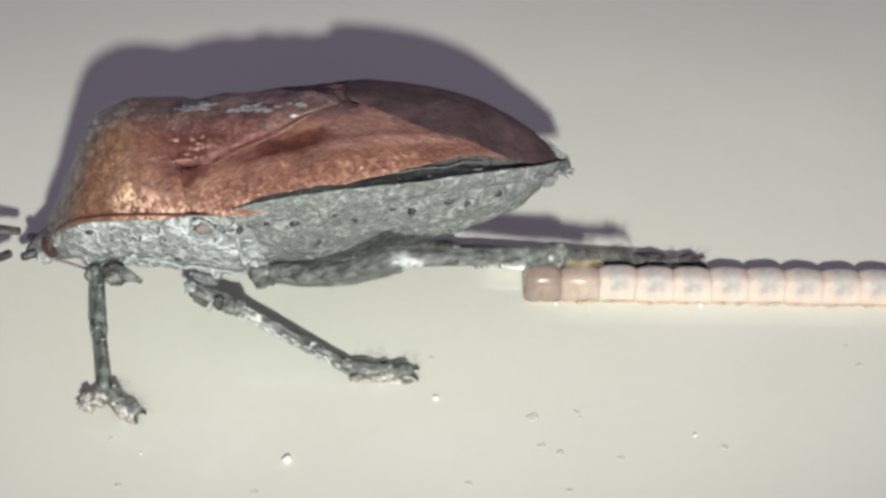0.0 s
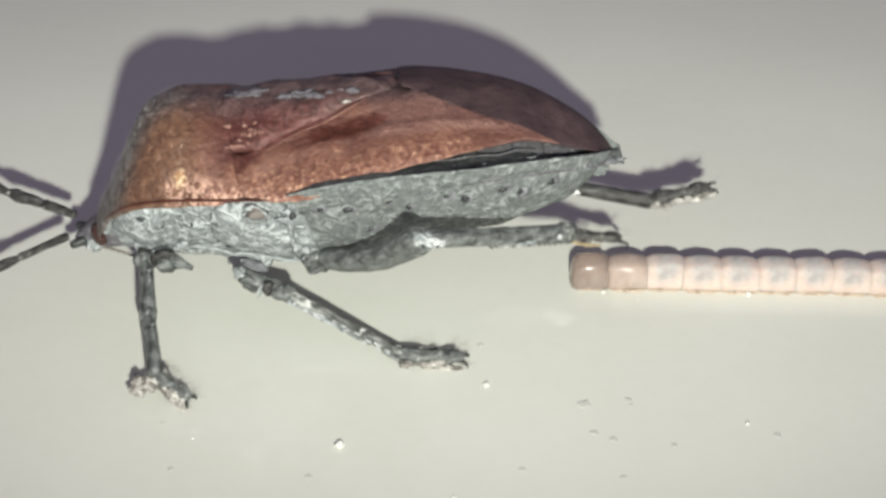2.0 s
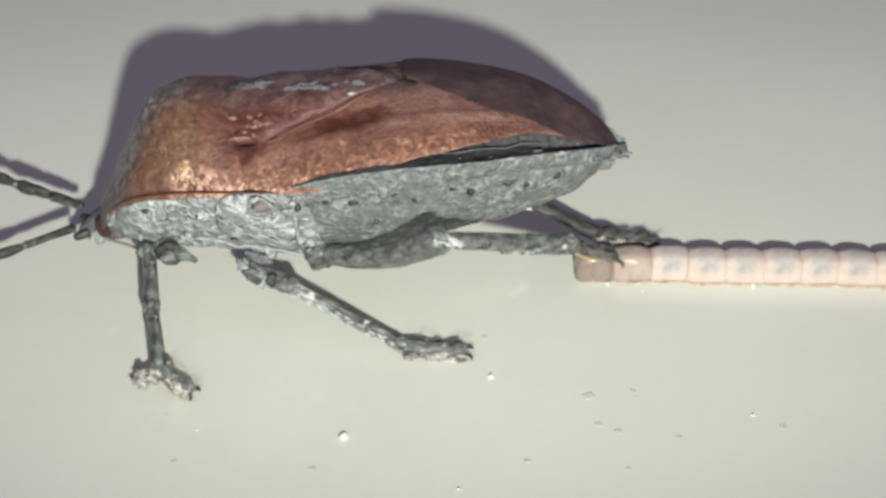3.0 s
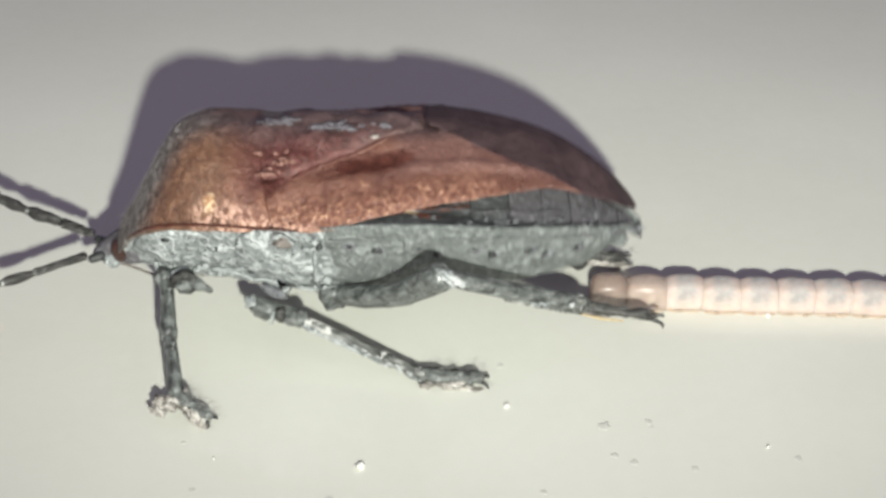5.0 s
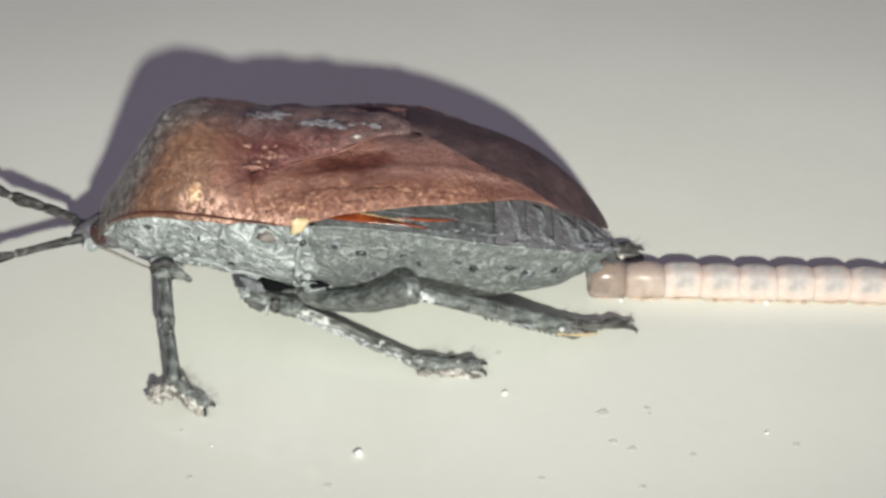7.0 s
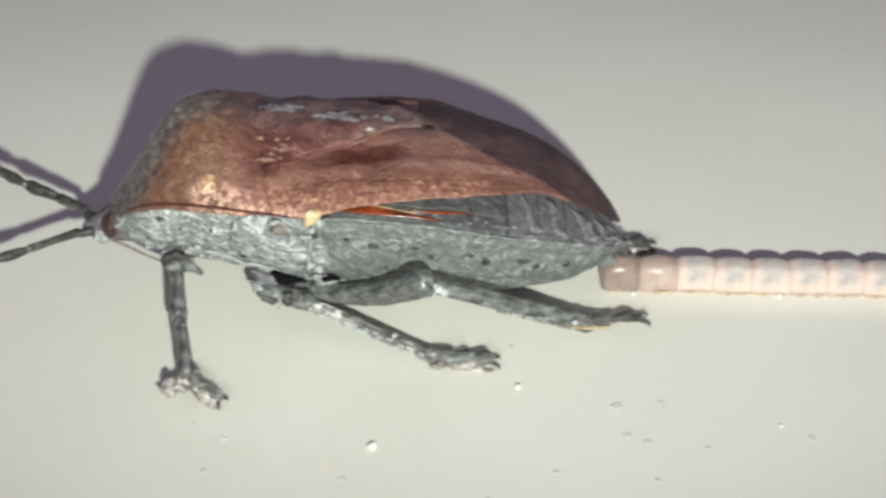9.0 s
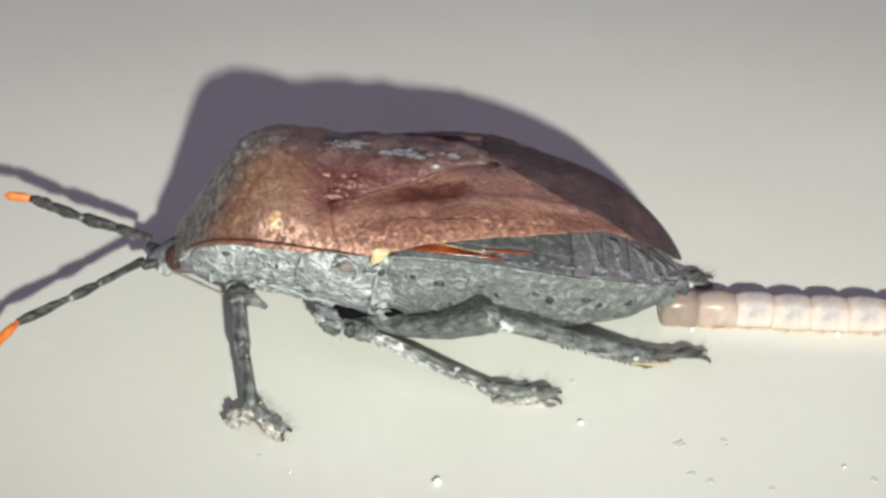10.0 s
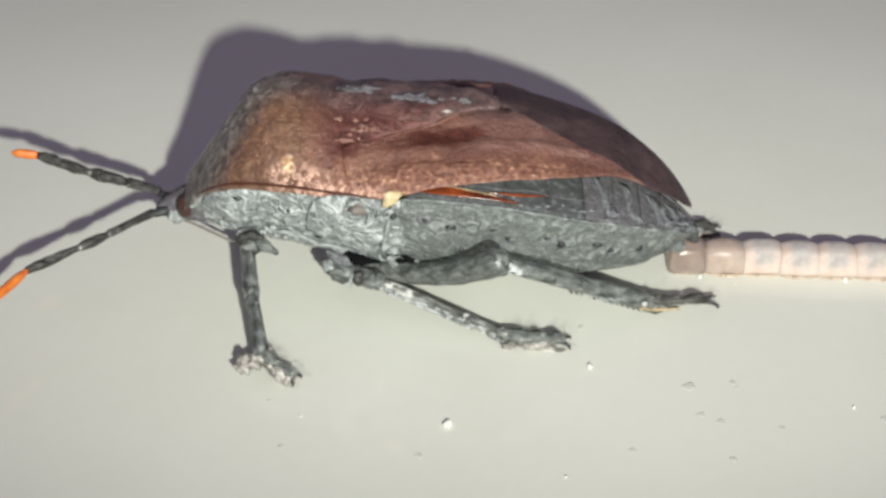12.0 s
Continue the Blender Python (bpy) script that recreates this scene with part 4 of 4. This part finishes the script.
part("sole_edge", tube([(0.0, -0.32, -0.22), (0.9, -0.36, -0.26), (1.9, -0.30, -0.22)], [0.05, 0.08, 0.04], 8, None, 1, 0.6), CREAM, LEGS["hind_left"][2], "cream edge of the sole")
# the lamp's glint on the shin, modelled as a white lump
part("shin_glint", blob((3.7, -0.22, 0.12), (2.3, 0.30, 0.68), 3, 0.06), GLINT, LEGS["hind_right"][1], "lamp's bright reflection on the shin as a white patch")


# ---- antennae: origin at the base, along -x ----
def build_antenna(points, side):
    k = 0.80 if side == 1 else 1.0
    a = part("antenna", tube(points[:2], [0.20 * k, 0.24 * k], 12, None, 1, 0.35, side), LEG_DARK, bug, "black jointed antenna with an orange tip")
    for i in range(1, len(points) - 2):
        p, q = Vector(points[i]), Vector(points[i + 1])
        part("antenna_joint", tube([p, p.lerp(q, 0.35), p.lerp(q, 0.75), q], [0.16 * k, 0.25 * k, 0.28 * k, 0.19 * k], 12, None, 1, 0.4, i + side), LEG_DARK, a)
        part("antenna_knot", blob(p + Vector((0, -0.05, 0.02)), (0.17 * k, 0.20 * k, 0.19 * k), i, 0.5, None, 2), LEG_PALE, a, "pale knot between two antenna joints")
    p, q = Vector(points[-2]), Vector(points[-1])
    part("antenna_tip", tube([p, p.lerp(q, 0.3), p.lerp(q, 0.75), q], [0.15 * k, 0.23, 0.22, 0.09], 12, None, 0.8), ORANGE, a, "orange last joint of the antenna")
    return a


antenna_left = build_antenna([(0, 0, 0), (-1.75, -1.45, 0.0), (-2.95, -2.35, 0.0), (-5.0, -3.8, 0.0), (-6.3, -6.2, 0.0)], 1)
antenna_right = build_antenna([(0, 0, 0), (-1.33, 0.70, 0.0), (-3.02, 1.5, 0.0), (-5.25, 2.95, 0.0), (-6.45, 3.12, 0.0)], 2)


# ---- the row of eggs ----
def egg_mesh(seed, dimple):
    """A stout barrel with rounded shoulders, a little flattened against its neighbours."""
    bm = bmesh.new()
    bmesh.ops.create_cube(bm, size=2.0)
    bmesh.ops.subdivide_edges(bm, edges=bm.edges[:], cuts=11, use_grid_fill=True)
    for v in bm.verts:
        p = v.co.copy()
        n = p.normalized()
        low = min(max(0.3 - n.z, 0.0), 1.0)
        k = (2.5 if seed == 0 else 3.5) + 2.2 * low
        sup = (abs(n.x)**(4 if seed == 0 else 10) + abs(n.y)**k + abs(n.z)**k)**(-1 / (2.7 if seed == 0 else 5.4))
        q = n * sup
        q *= 1 + 0.03 * noise.noise(n * 2 + Vector((seed, 0, 0)))
        r = (q.x**4 + (q.z - 0.22)**4)**0.25
        f = min(max((r - 0.30) / 0.45, 0.0), 1.0)
        d = dimple * (1 - f * f * (3 - 2 * f)) * (1 if q.y < 0 else 0)
        v.co = Vector((q.x * 0.862, q.y * 0.74 + d - 0.02, q.z * 0.70 * (1 - (0.13 * abs(q.x)**4 if q.z > 0 else 0)) + 0.70))
    return bm


def build_eggs():
    first, pitch = 7.58, 1.69
    for i in range(15):
        fresh = i < 2
        rnd = random.Random(i)
        e = new("egg")
        e.matrix_world = pose((first + i * pitch) * MM, (0.02 - 0.042 * pitch * i + rnd.uniform(-0.05, 0.05)) * MM, 0, 0, 0, rnd.uniform(-3, 3) - 2.4)
        tagged(e, "clear greyish fresh egg at the end of the row" if fresh else "chalky pink-white barrel egg with a grey middle", "egg", "row of eggs on the surface")
        part("shell", egg_mesh(i, 0.0 if fresh else 0.05), (CLEAR, CLOUDY)[i] if fresh else EGG, e)
        bead = [(-0.82, -0.60, 0.03), (-0.42, -0.71, 0.035), (0.0, -0.70, 0.03), (0.42, -0.72, 0.035), (0.82, -0.60, 0.03)]
        bm = tube(bead, [0.04, 0.075, 0.055, 0.08, 0.04], 8, None, 1, 0.9, i * 7)
        for k in range((1, 2, 0, 1, 1)[i % 5]):
            blob((rnd.uniform(-0.7, 0.7), -0.74 - rnd.uniform(0, 0.06), 0.06), (rnd.uniform(0.08, 0.17), 0.08, 0.09), k + i, 0.3, bm, 2)
        part("glue", bm, AMBER, e, "pale amber glue bead at the egg's foot")


build_eggs()


# ---- crumbs, specks and lint on the surface ----
def crumb(name, x, y, size, material, label, category, seed, flat=0.6, rough=0.5):
    ob = part(name, blob((0, 0, size * flat * 0.8), (size, size * 0.8, size * flat), seed, rough, None, 2), material, None, label)
    ob.matrix_world = pose(x * MM, y * MM, 0, 0, 0, seed * 40)
    return tagged(ob, category=category, group=category + "s on the painted surface")


for i, (x, y, s) in enumerate(((-3.42, -11.53, 0.22), (2.61, -7.63, 0.14), (14.70, -1.16, 0.16), (8.10, -0.92, 0.13), (1.2, -14.6, 0.09), (13.28, -10.2, 0.09), (-9.4, -11.0, 0.07), (9.64, -1.46, 0.06))):
    crumb("crumb", x, y, s, DUST, "tiny white crumb on the painted surface", "crumb", i + 1)


def speck(x, y, size, seed):
    def stain(u, v):
        a = 2 * math.pi * u
        r = 0.75 * size * v * (0.8 + 0.4 * noise.noise(Vector((math.cos(a) * 1.3, math.sin(a) * 1.3, seed * 1.7))))
        return (r * math.cos(a) * 1.2, r * math.sin(a), 0.005 * (1 - v**2))
    bm = sheet(stain, 28, 5, 0.004)
    ob = part("speck", bm, SOOT, None, "faint grey speck of dirt on the painted surface")
    ob.matrix_world = pose(x * MM, y * MM, 0.004 * MM, 0, 0, seed * 40)
    return tagged(ob, category="speck", group="specks on the painted surface")


for i, (x, y, size) in enumerate(((6.62, -8.93, 0.40), (8.53, -8.63, 0.24), (8.62, -8.95, 0.14), (6.93, -10.73, 0.26), (7.69, -11.15, 0.24), (10.1, -11.53, 0.22), (14.4, -10.91, 0.24),
                                  (-4.54, -13.35, 0.24), (-10.78, -10.01, 0.16), (2.42, -4.8, 0.22), (7.89, -13.45, 0.2), (3.93, -12.95, 0.24), (-10.04, -12.88, 0.2), (21.0, -5.6, 0.24), (20.7, -4.2, 0.18))):
    speck(x, y, size, i + 1)


# ---- what moves ----
def along(a, b):
    """The pose of a joint that starts at a and points to b."""
    a, b = Vector(a), Vector(b)
    x = (b - a).normalized()
    z = (Vector((0, -0.25, 1)) - x * x.dot(Vector((0, -0.25, 1)))).normalized()
    y = z.cross(x)
    m = Matrix((x, y, z)).transposed().to_4x4()
    m.translation = a * MM
    return m


def key_leg(leg, rows):
    """rows: seconds, hip, knee, ankle, toe."""
    for i, ob in enumerate(leg):
        walk(ob, [(r[0], along(r[1 + i], r[2 + i]) @ pose(0, 0, 0, r[5] if i == 1 and len(r) > 5 else 0)) for r in rows])


def still_leg(leg, hip, knee, ankle, toe):
    key_leg(leg, [(0.0, hip, knee, ankle, toe), (12.0, hip, knee, ankle, toe)])


def tilt(pivot, up, shift=(0, 0)):
    """Raise the tail by up degrees about the pivot (x, z), then shift in x and z."""
    px, pz = pivot[0] * MM, pivot[1] * MM
    return pose(px + shift[0] * MM, 0, pz + shift[1] * MM, 0, -up) @ pose(-px, 0, -pz)


def roof(down):
    """Fold a wing down at its outer edge by so many degrees, about the back's ridge."""
    return pose(0, 0, 9.4 * MM, down, 0, 0) @ pose(0, 0, -9.4 * MM)


def motions():
    # seconds, tail's rise of body, of wings on the body, of abdomen on the body, shift in x and z
    posture = [(0.0, 7.5, 0.5, 8.5, 0.82, -0.22), (0.5, 7.7, 0.5, 8.6, 0.82, -0.22), (1.0, 8.9, 0.55, 9.0, 0.80, -0.34), (1.5, 8.1, 0.5, 7.9, 0.86, -0.34),
               (2.0, 8.1, 0.5, 7.8, 0.88, -0.36), (3.2, 7.8, 0.5, 7.6, 0.92, -0.36), (4.8, 6.8, 0.45, 6.6, 0.92, -0.28), (5.0, 4.2, 0.35, 3.0, 0.82, -0.26), (5.2, 2.0, 0.15, 0.9, 0.6, -0.3),
               (5.5, 0.7, 0.03, 0.1, 0.38, -0.3), (6.0, 0.4, 0.0, 0.0, 0.12, -0.2), (7.0, 0.0, 0.0, 0.0, 0.03, 0.0), (9.0, -0.2, 0.0, 0.0, 0.0, 0.05),
               (9.5, 0.2, 0.0, -0.3, 0.0, -0.18), (10.0, 0.2, 0.0, -0.4, 0.03, -0.18), (11.0, 0.0, 0.0, -0.4, 0.08, -0.10), (12.0, -0.3, 0.0, -0.3, 0.15, -0.02)]
    head, hinge = (-15.5, 3.2), (-6.2, 6.4)
    walk(thorax, [(t, tilt(head, b, (dx, dz))) for t, b, w, a, dx, dz in posture])
    for wing, side in ((wing_left, 1), (wing_right, -1)):
        walk(wing, [(t, tilt(head, b, (dx, dz)) @ tilt(hinge, 2.4 * w) @ roof(side * w * 5.8) @ pose(1.0 * w * MM, 0, 0)) for t, b, w, a, dx, dz in posture])
    walk(abdomen, [(t, tilt(head, b, (dx, dz)) @ tilt((-6.8, 6.4), a, (-0.03 * a, 0.0))) for t, b, w, a, dx, dz in posture])

    # the near wing's border bends down over the rim while the tail is raised
    walk(wing_borders[1], [(t, pose(2.2 * MM, -3.4 * MM, 7.2 * MM, 0, -0.9 * q, 1.4 * q) @ pose(-2.2 * MM, 3.4 * MM, -7.2 * MM)) for t, q in ((0.0, 1), (4.8, 1), (5.3, 0), (12.0, 0))])
    for plate in tucked:
        walk(plate, [(0.0, pose(0, 0.9 * MM, -0.5 * MM)), (4.9, pose(0, 0.9 * MM, -0.5 * MM)), (5.3, pose(0, 0, 0)), (12.0, pose(0, 0, 0))])

    # the black shade bodies slip inside the thorax while it is raised
    for hollow in hip_shades:
        walk(hollow, [(t, pose(0, 0.7 * q * MM, 0.7 * q * MM)) for t, q in ((0.0, 1), (4.8, 1), (5.2, 0), (12.0, 0))])
    for plate, side in folded:
        walk(plate, [(t, pose(0, side * 0.25 * q * MM, -0.50 * abs(side) * q * MM)) for t, q in ((0.0, 1), (4.75, 1), (5.0, 0.6), (5.35, 0), (12.0, 0))])

    still_leg(LEGS["fore_left"], (-12.36, -1.97, 2.75), (-11.95, -4.76, 1.75), (-11.25, -8.0, 1.0), (-10.03, -8.71, 0.4))
    up, down = ((-7.9, -2.7, 2.35), (-6.55, -3.35, 2.1), (-1.05, -6.05, 0.5), (1.7, -6.2, 0.3)), ((-8.5, -2.8, 1.75), (-6.60, -3.45, 1.5), (-1.05, -6.05, 0.5), (1.7, -6.2, 0.3))
    key_leg(LEGS["mid_left"], [(0.0, *up), (4.8, *up), (5.1, *down), (12.0, *down)])
    still_leg(LEGS["fore_right"], (-12.4, 2.7, 3.4), (-12.6, 5.6, 3.6), (-13.2, 6.6, 0.55), (-13.8, 8.2, 0.25))
    still_leg(LEGS["mid_right"], (-8.3, 2.4, 2.2), (-7.4, 5.2, 2.9), (-2.3, 7.0, 0.5), (0.3, 7.6, 0.25))
    key_leg(LEGS["hind_left"], [
        (0.0, (-4.96, -2.4, 3.0), (1.08, -7.62, 7.19), (8.28, -2.82, 4.08), (11.68, -1.39, 3.13)),
        (0.1, (-4.94, -2.40, 3.06), (1.85, -6.81, 6.98), (8.62, -2.06, 2.94), (11.89, -1.19, 2.05)),
        (0.3, (-4.90, -2.40, 3.11), (3.11, -5.46, 5.86), (11.02, -1.30, 3.69), (14.41, -0.60, 3.19)),
        (0.5, (-4.98, -2.4, 3.0), (2.97, -5.84, 5.50), (10.87, -1.69, 3.24), (14.26, -0.15, 2.47)),
        (1.0, (-5.14, -2.4, 3.0), (2.87, -5.79, 5.39), (10.83, -1.72, 3.22), (14.22, -0.29, 2.28)),
        (1.1, (-5.11, -2.40, 3.05), (2.47, -6.33, 5.90), (9.99, -1.60, 3.50), (13.45, -1.10, 3.29)),
        (1.2, (-5.06, -2.40, 3.02), (2.15, -6.54, 6.46), (7.63, -1.31, 1.23), (11.04, -2.19, 0.71)),
        (1.4, (-4.98, -2.40, 2.95), (1.28, -7.60, 6.79), (6.76, -2.40, 1.54), (10.03, -1.99, 0.37)),
        (1.5, (-4.94, -2.4, 2.9), (1.08, -7.92, 6.71), (6.90, -2.67, 1.90), (10.31, -1.99, 0.37)),
        (1.7, (-4.87, -2.40, 2.97), (0.96, -7.78, 7.24), (6.61, -2.66, 2.08), (9.90, -2.38, 0.94)),
        (1.8, (-4.83, -2.40, 3.00), (0.37, -8.15, 7.57), (7.25, -3.70, 3.39), (10.23, -2.56, 1.94)),
        (1.9, (-4.80, -2.40, 3.02), (0.79, -7.91, 7.43), (6.32, -2.59, 2.36), (9.02, -1.09, 0.71)),
        (2.0, (-4.76, -2.4, 3.0), (-0.17, -8.41, 7.93), (6.32, -2.83, 4.57), (9.06, -0.83, 2.84)),
        (2.1, (-4.74, -2.40, 3.00), (0.59, -8.07, 7.52), (5.89, -2.04, 3.01), (8.81, -0.61, 1.72)),
        (2.4, (-4.67, -2.40, 2.86), (0.45, -7.91, 7.81), (5.62, -1.63, 3.50), (8.09, 0.36, 2.02)),
        (2.5, (-4.65, -2.4, 2.8), (-1.19, -8.81, 8.10), (4.85, -2.72, 4.77), (6.9, -0.6, 6.1)),
        (2.6, (-4.68, -2.40, 2.80), (0.68, -7.65, 7.77), (5.61, -1.28, 3.33), (8.08, 0.69, 1.83)),
        (2.7, (-4.72, -2.40, 2.79), (-0.50, -8.33, 8.09), (4.45, -1.60, 4.25), (7.13, 0.38, 3.17)),
        (2.9, (-4.78, -2.40, 2.77), (0.34, -7.97, 7.64), (6.19, -2.63, 2.97), (8.66, -0.68, 1.42)),
        (3.0, (-4.81, -2.4, 2.8), (0.42, -8.14, 7.31), (6.33, -2.38, 3.24), (8.62, -0.60, 1.20)),
        (3.1, (-4.87, -2.40, 2.80), (0.73, -8.05, 7.00), (5.52, -2.38, 1.56), (8.64, -1.67, 0.30)),
        (3.2, (-4.94, -2.4, 2.8), (0.76, -7.79, 7.25), (7.40, -2.94, 3.13), (10.81, -2.12, 1.65)),
        (4.8, (-4.95, -2.4, 2.2), (1.17, -7.65, 6.18), (7.31, -3.02, 1.13), (10.78, -1.94, 0.30)),
        (5.0, (-4.95, -2.4, 2.1), (-0.19, -8.19, 7.11), (5.98, -3.39, 2.26), (9.74, -3.60, 1.60)),
        (5.5, (-6.1, -1.7, 1.0), (-0.48, -6.40, 5.30), (5.98, -3.66, 0.9), (9.54, -3.04, 0.60)),
        (6.0, (-6.5, -1.4, 0.75), (-0.85, -6.59, 5.27), (5.10, -3.79, 0.9), (8.60, -2.72, 0.35)),
        (7.0, (-6.8, -1.2, 0.6), (-1.40, -6.80, 4.80), (4.98, -3.96, 0.9), (8.40, -3.34, 0.45)),
        (12.0, (-6.8, -1.2, 0.6), (-1.40, -6.80, 4.80), (4.98, -3.96, 0.9), (8.40, -3.34, 0.45))])
    key_leg(LEGS["hind_right"], [
        (0.0, (-4.4, 2.4, 2.4), (3.3, 2.0, 1.1), (12.2, 1.9, 0.5), (15.4, 1.9, 0.4), 85),
        (1.0, (-4.4, 2.4, 2.4), (3.3, 2.0, 1.1), (12.2, 1.9, 0.5), (15.4, 1.9, 0.4), 85),
        (1.2, (-10.15, 2.16, 2.78), (-3.23, 3.60, 5.30), (5.19, 2.10, 1.92), (7.99, 2.10, 1.16), 85),
        (1.3, (-8.94, 2.41, 3.21), (-1.59, 3.28, 4.41), (7.54, 2.10, 4.27), (9.64, 2.10, 3.65), 85),
        (1.4, (-10.06, 2.17, 2.76), (-3.26, 3.63, 5.58), (4.79, 2.10, 1.39), (7.07, 2.10, 0.41), 85),
        (1.5, (-8.84, 2.42, 3.23), (-1.49, 3.26, 4.41), (7.64, 2.10, 4.23), (10.06, 2.10, 2.67), 85),
        (1.6, (-9.13, 2.38, 3.17), (-1.85, 3.32, 4.68), (6.80, 2.10, 1.80), (9.75, 2.10, 0.51), 80),
        (1.7, (-8.77, 2.43, 3.24), (-1.40, 3.25, 4.38), (7.71, 2.10, 4.93), (10.12, 2.10, 5.51), 75),
        (1.8, (-8.12, 2.48, 3.32), (-0.72, 3.17, 4.32), (8.09, 2.10, 1.89), (11.07, 2.10, 0.70), 60),
        (1.9, (-8.07, 2.49, 3.34), (-0.68, 3.16, 4.42), (8.45, 2.10, 4.86), (11.79, 2.10, 4.97), 45),
        (2.0, (-5.0, 2.4, 3.0), (1.3, 3.0, 4.4), (10.3, 2.0, 3.1), (13.9, 2.0, 4.05), 25),
        (2.1, (-6.21, 2.56, 3.44), (1.25, 2.98, 4.10), (10.32, 2.10, 2.88), (13.66, 2.10, 4.70), 5),
        (2.2, (-5.44, 2.57, 3.33), (2.05, 2.92, 3.60), (10.91, 2.10, 1.26), (14.86, 2.10, 1.72), 0),
        (2.5, (-5.0, 2.4, 3.0), (2.5, 2.7, 2.6), (11.4, 1.6, 0.3), (15.0, 2.0, 1.2), 0),
        (2.7, (-4.80, 2.57, 3.20), (2.69, 2.87, 3.21), (11.42, 2.10, 0.40), (14.91, 2.10, 0.86), 0),
        (2.8, (-5.86, 2.56, 3.40), (1.61, 2.95, 3.88), (10.60, 2.10, 2.10), (14.34, 2.10, 2.45), 10),
        (2.9, (-8.66, 2.44, 3.25), (-1.29, 3.24, 4.43), (7.78, 2.10, 3.46), (11.32, 2.10, 4.11), 50),
        (3.0, (-5.0, 2.4, 3.0), (-0.4, 3.4, 4.8), (7.7, 2.0, 0.9), (10.5, 2.0, 0.5), 60),
        (3.1, (-9.72, 2.28, 3.00), (-2.59, 3.45, 5.01), (5.91, 2.10, 1.76), (8.92, 2.10, 1.37), 75),
        (3.2, (-10.20, 2.17, 2.90), (-3.04, 3.52, 4.66), (5.98, 2.10, 3.50), (8.16, 2.10, 3.94), 85),
        (4.8, (-9.80, 2.27, 3.04), (-2.53, 3.42, 4.52), (6.54, 2.10, 3.81), (8.97, 2.10, 3.57), 85),
        (4.9, (-9.71, 2.24, 2.84), (-3.16, 3.69, 6.20), (3.80, 2.10, 0.40), (6.11, 2.10, 0.35), 85),
        (5.0, (-5.1, 2.4, 2.2), (-0.6, 7.6, 3.0), (5.8, 2.6, 0.9), (8.8, 2.9, 0.4), 85),
        (5.3, (-5.4, 2.4, 1.8), (-0.8, 8.3, 1.6), (6.4, 3.0, 0.7), (9.2, 2.6, 0.35), 85),
        (12.0, (-5.7, 2.4, 1.5), (-0.8, 8.3, 1.4), (6.4, 3.0, 0.7), (9.2, 2.6, 0.35), 85)])

    base = [(0.0, 0.3, -0.2), (5.0, 0.6, -0.2), (5.5, 0.3, -0.3), (6.0, 0.06, -0.2), (7.0, 0.0, 0.0), (12.0, 0.1, 0.0)]
    at_x, at_z = fade([r[0] for r in base], [r[1] for r in base]), fade([r[0] for r in base], [r[2] for r in base])
    swing = [(0.0, 0, 22), (0.5, 0, 18), (1.0, 0, 10), (1.5, 1, 0), (2.0, 3, -2), (3.0, -4, -2), (5.0, -7, -3), (5.5, 0, 22), (6.0, 6, 18), (6.5, -5, -16),
             (7.0, -15, -3), (9.0, -6, -8), (9.5, 8, 2), (10.0, 8, 2), (11.0, 7, 2), (12.0, 6, 4)]
    for t_col, ob, y, lift, turn in ((1, antenna_left, -0.9, -5, -4), (2, antenna_right, 0.9, 9, 9)):
        walk(ob, [(r[0], pose((-16.7 + at_x(r[0])) * MM, y * MM, (3.3 + at_z(r[0])) * MM, 0, lift, r[t_col] + turn)) for r in swing])


motions()
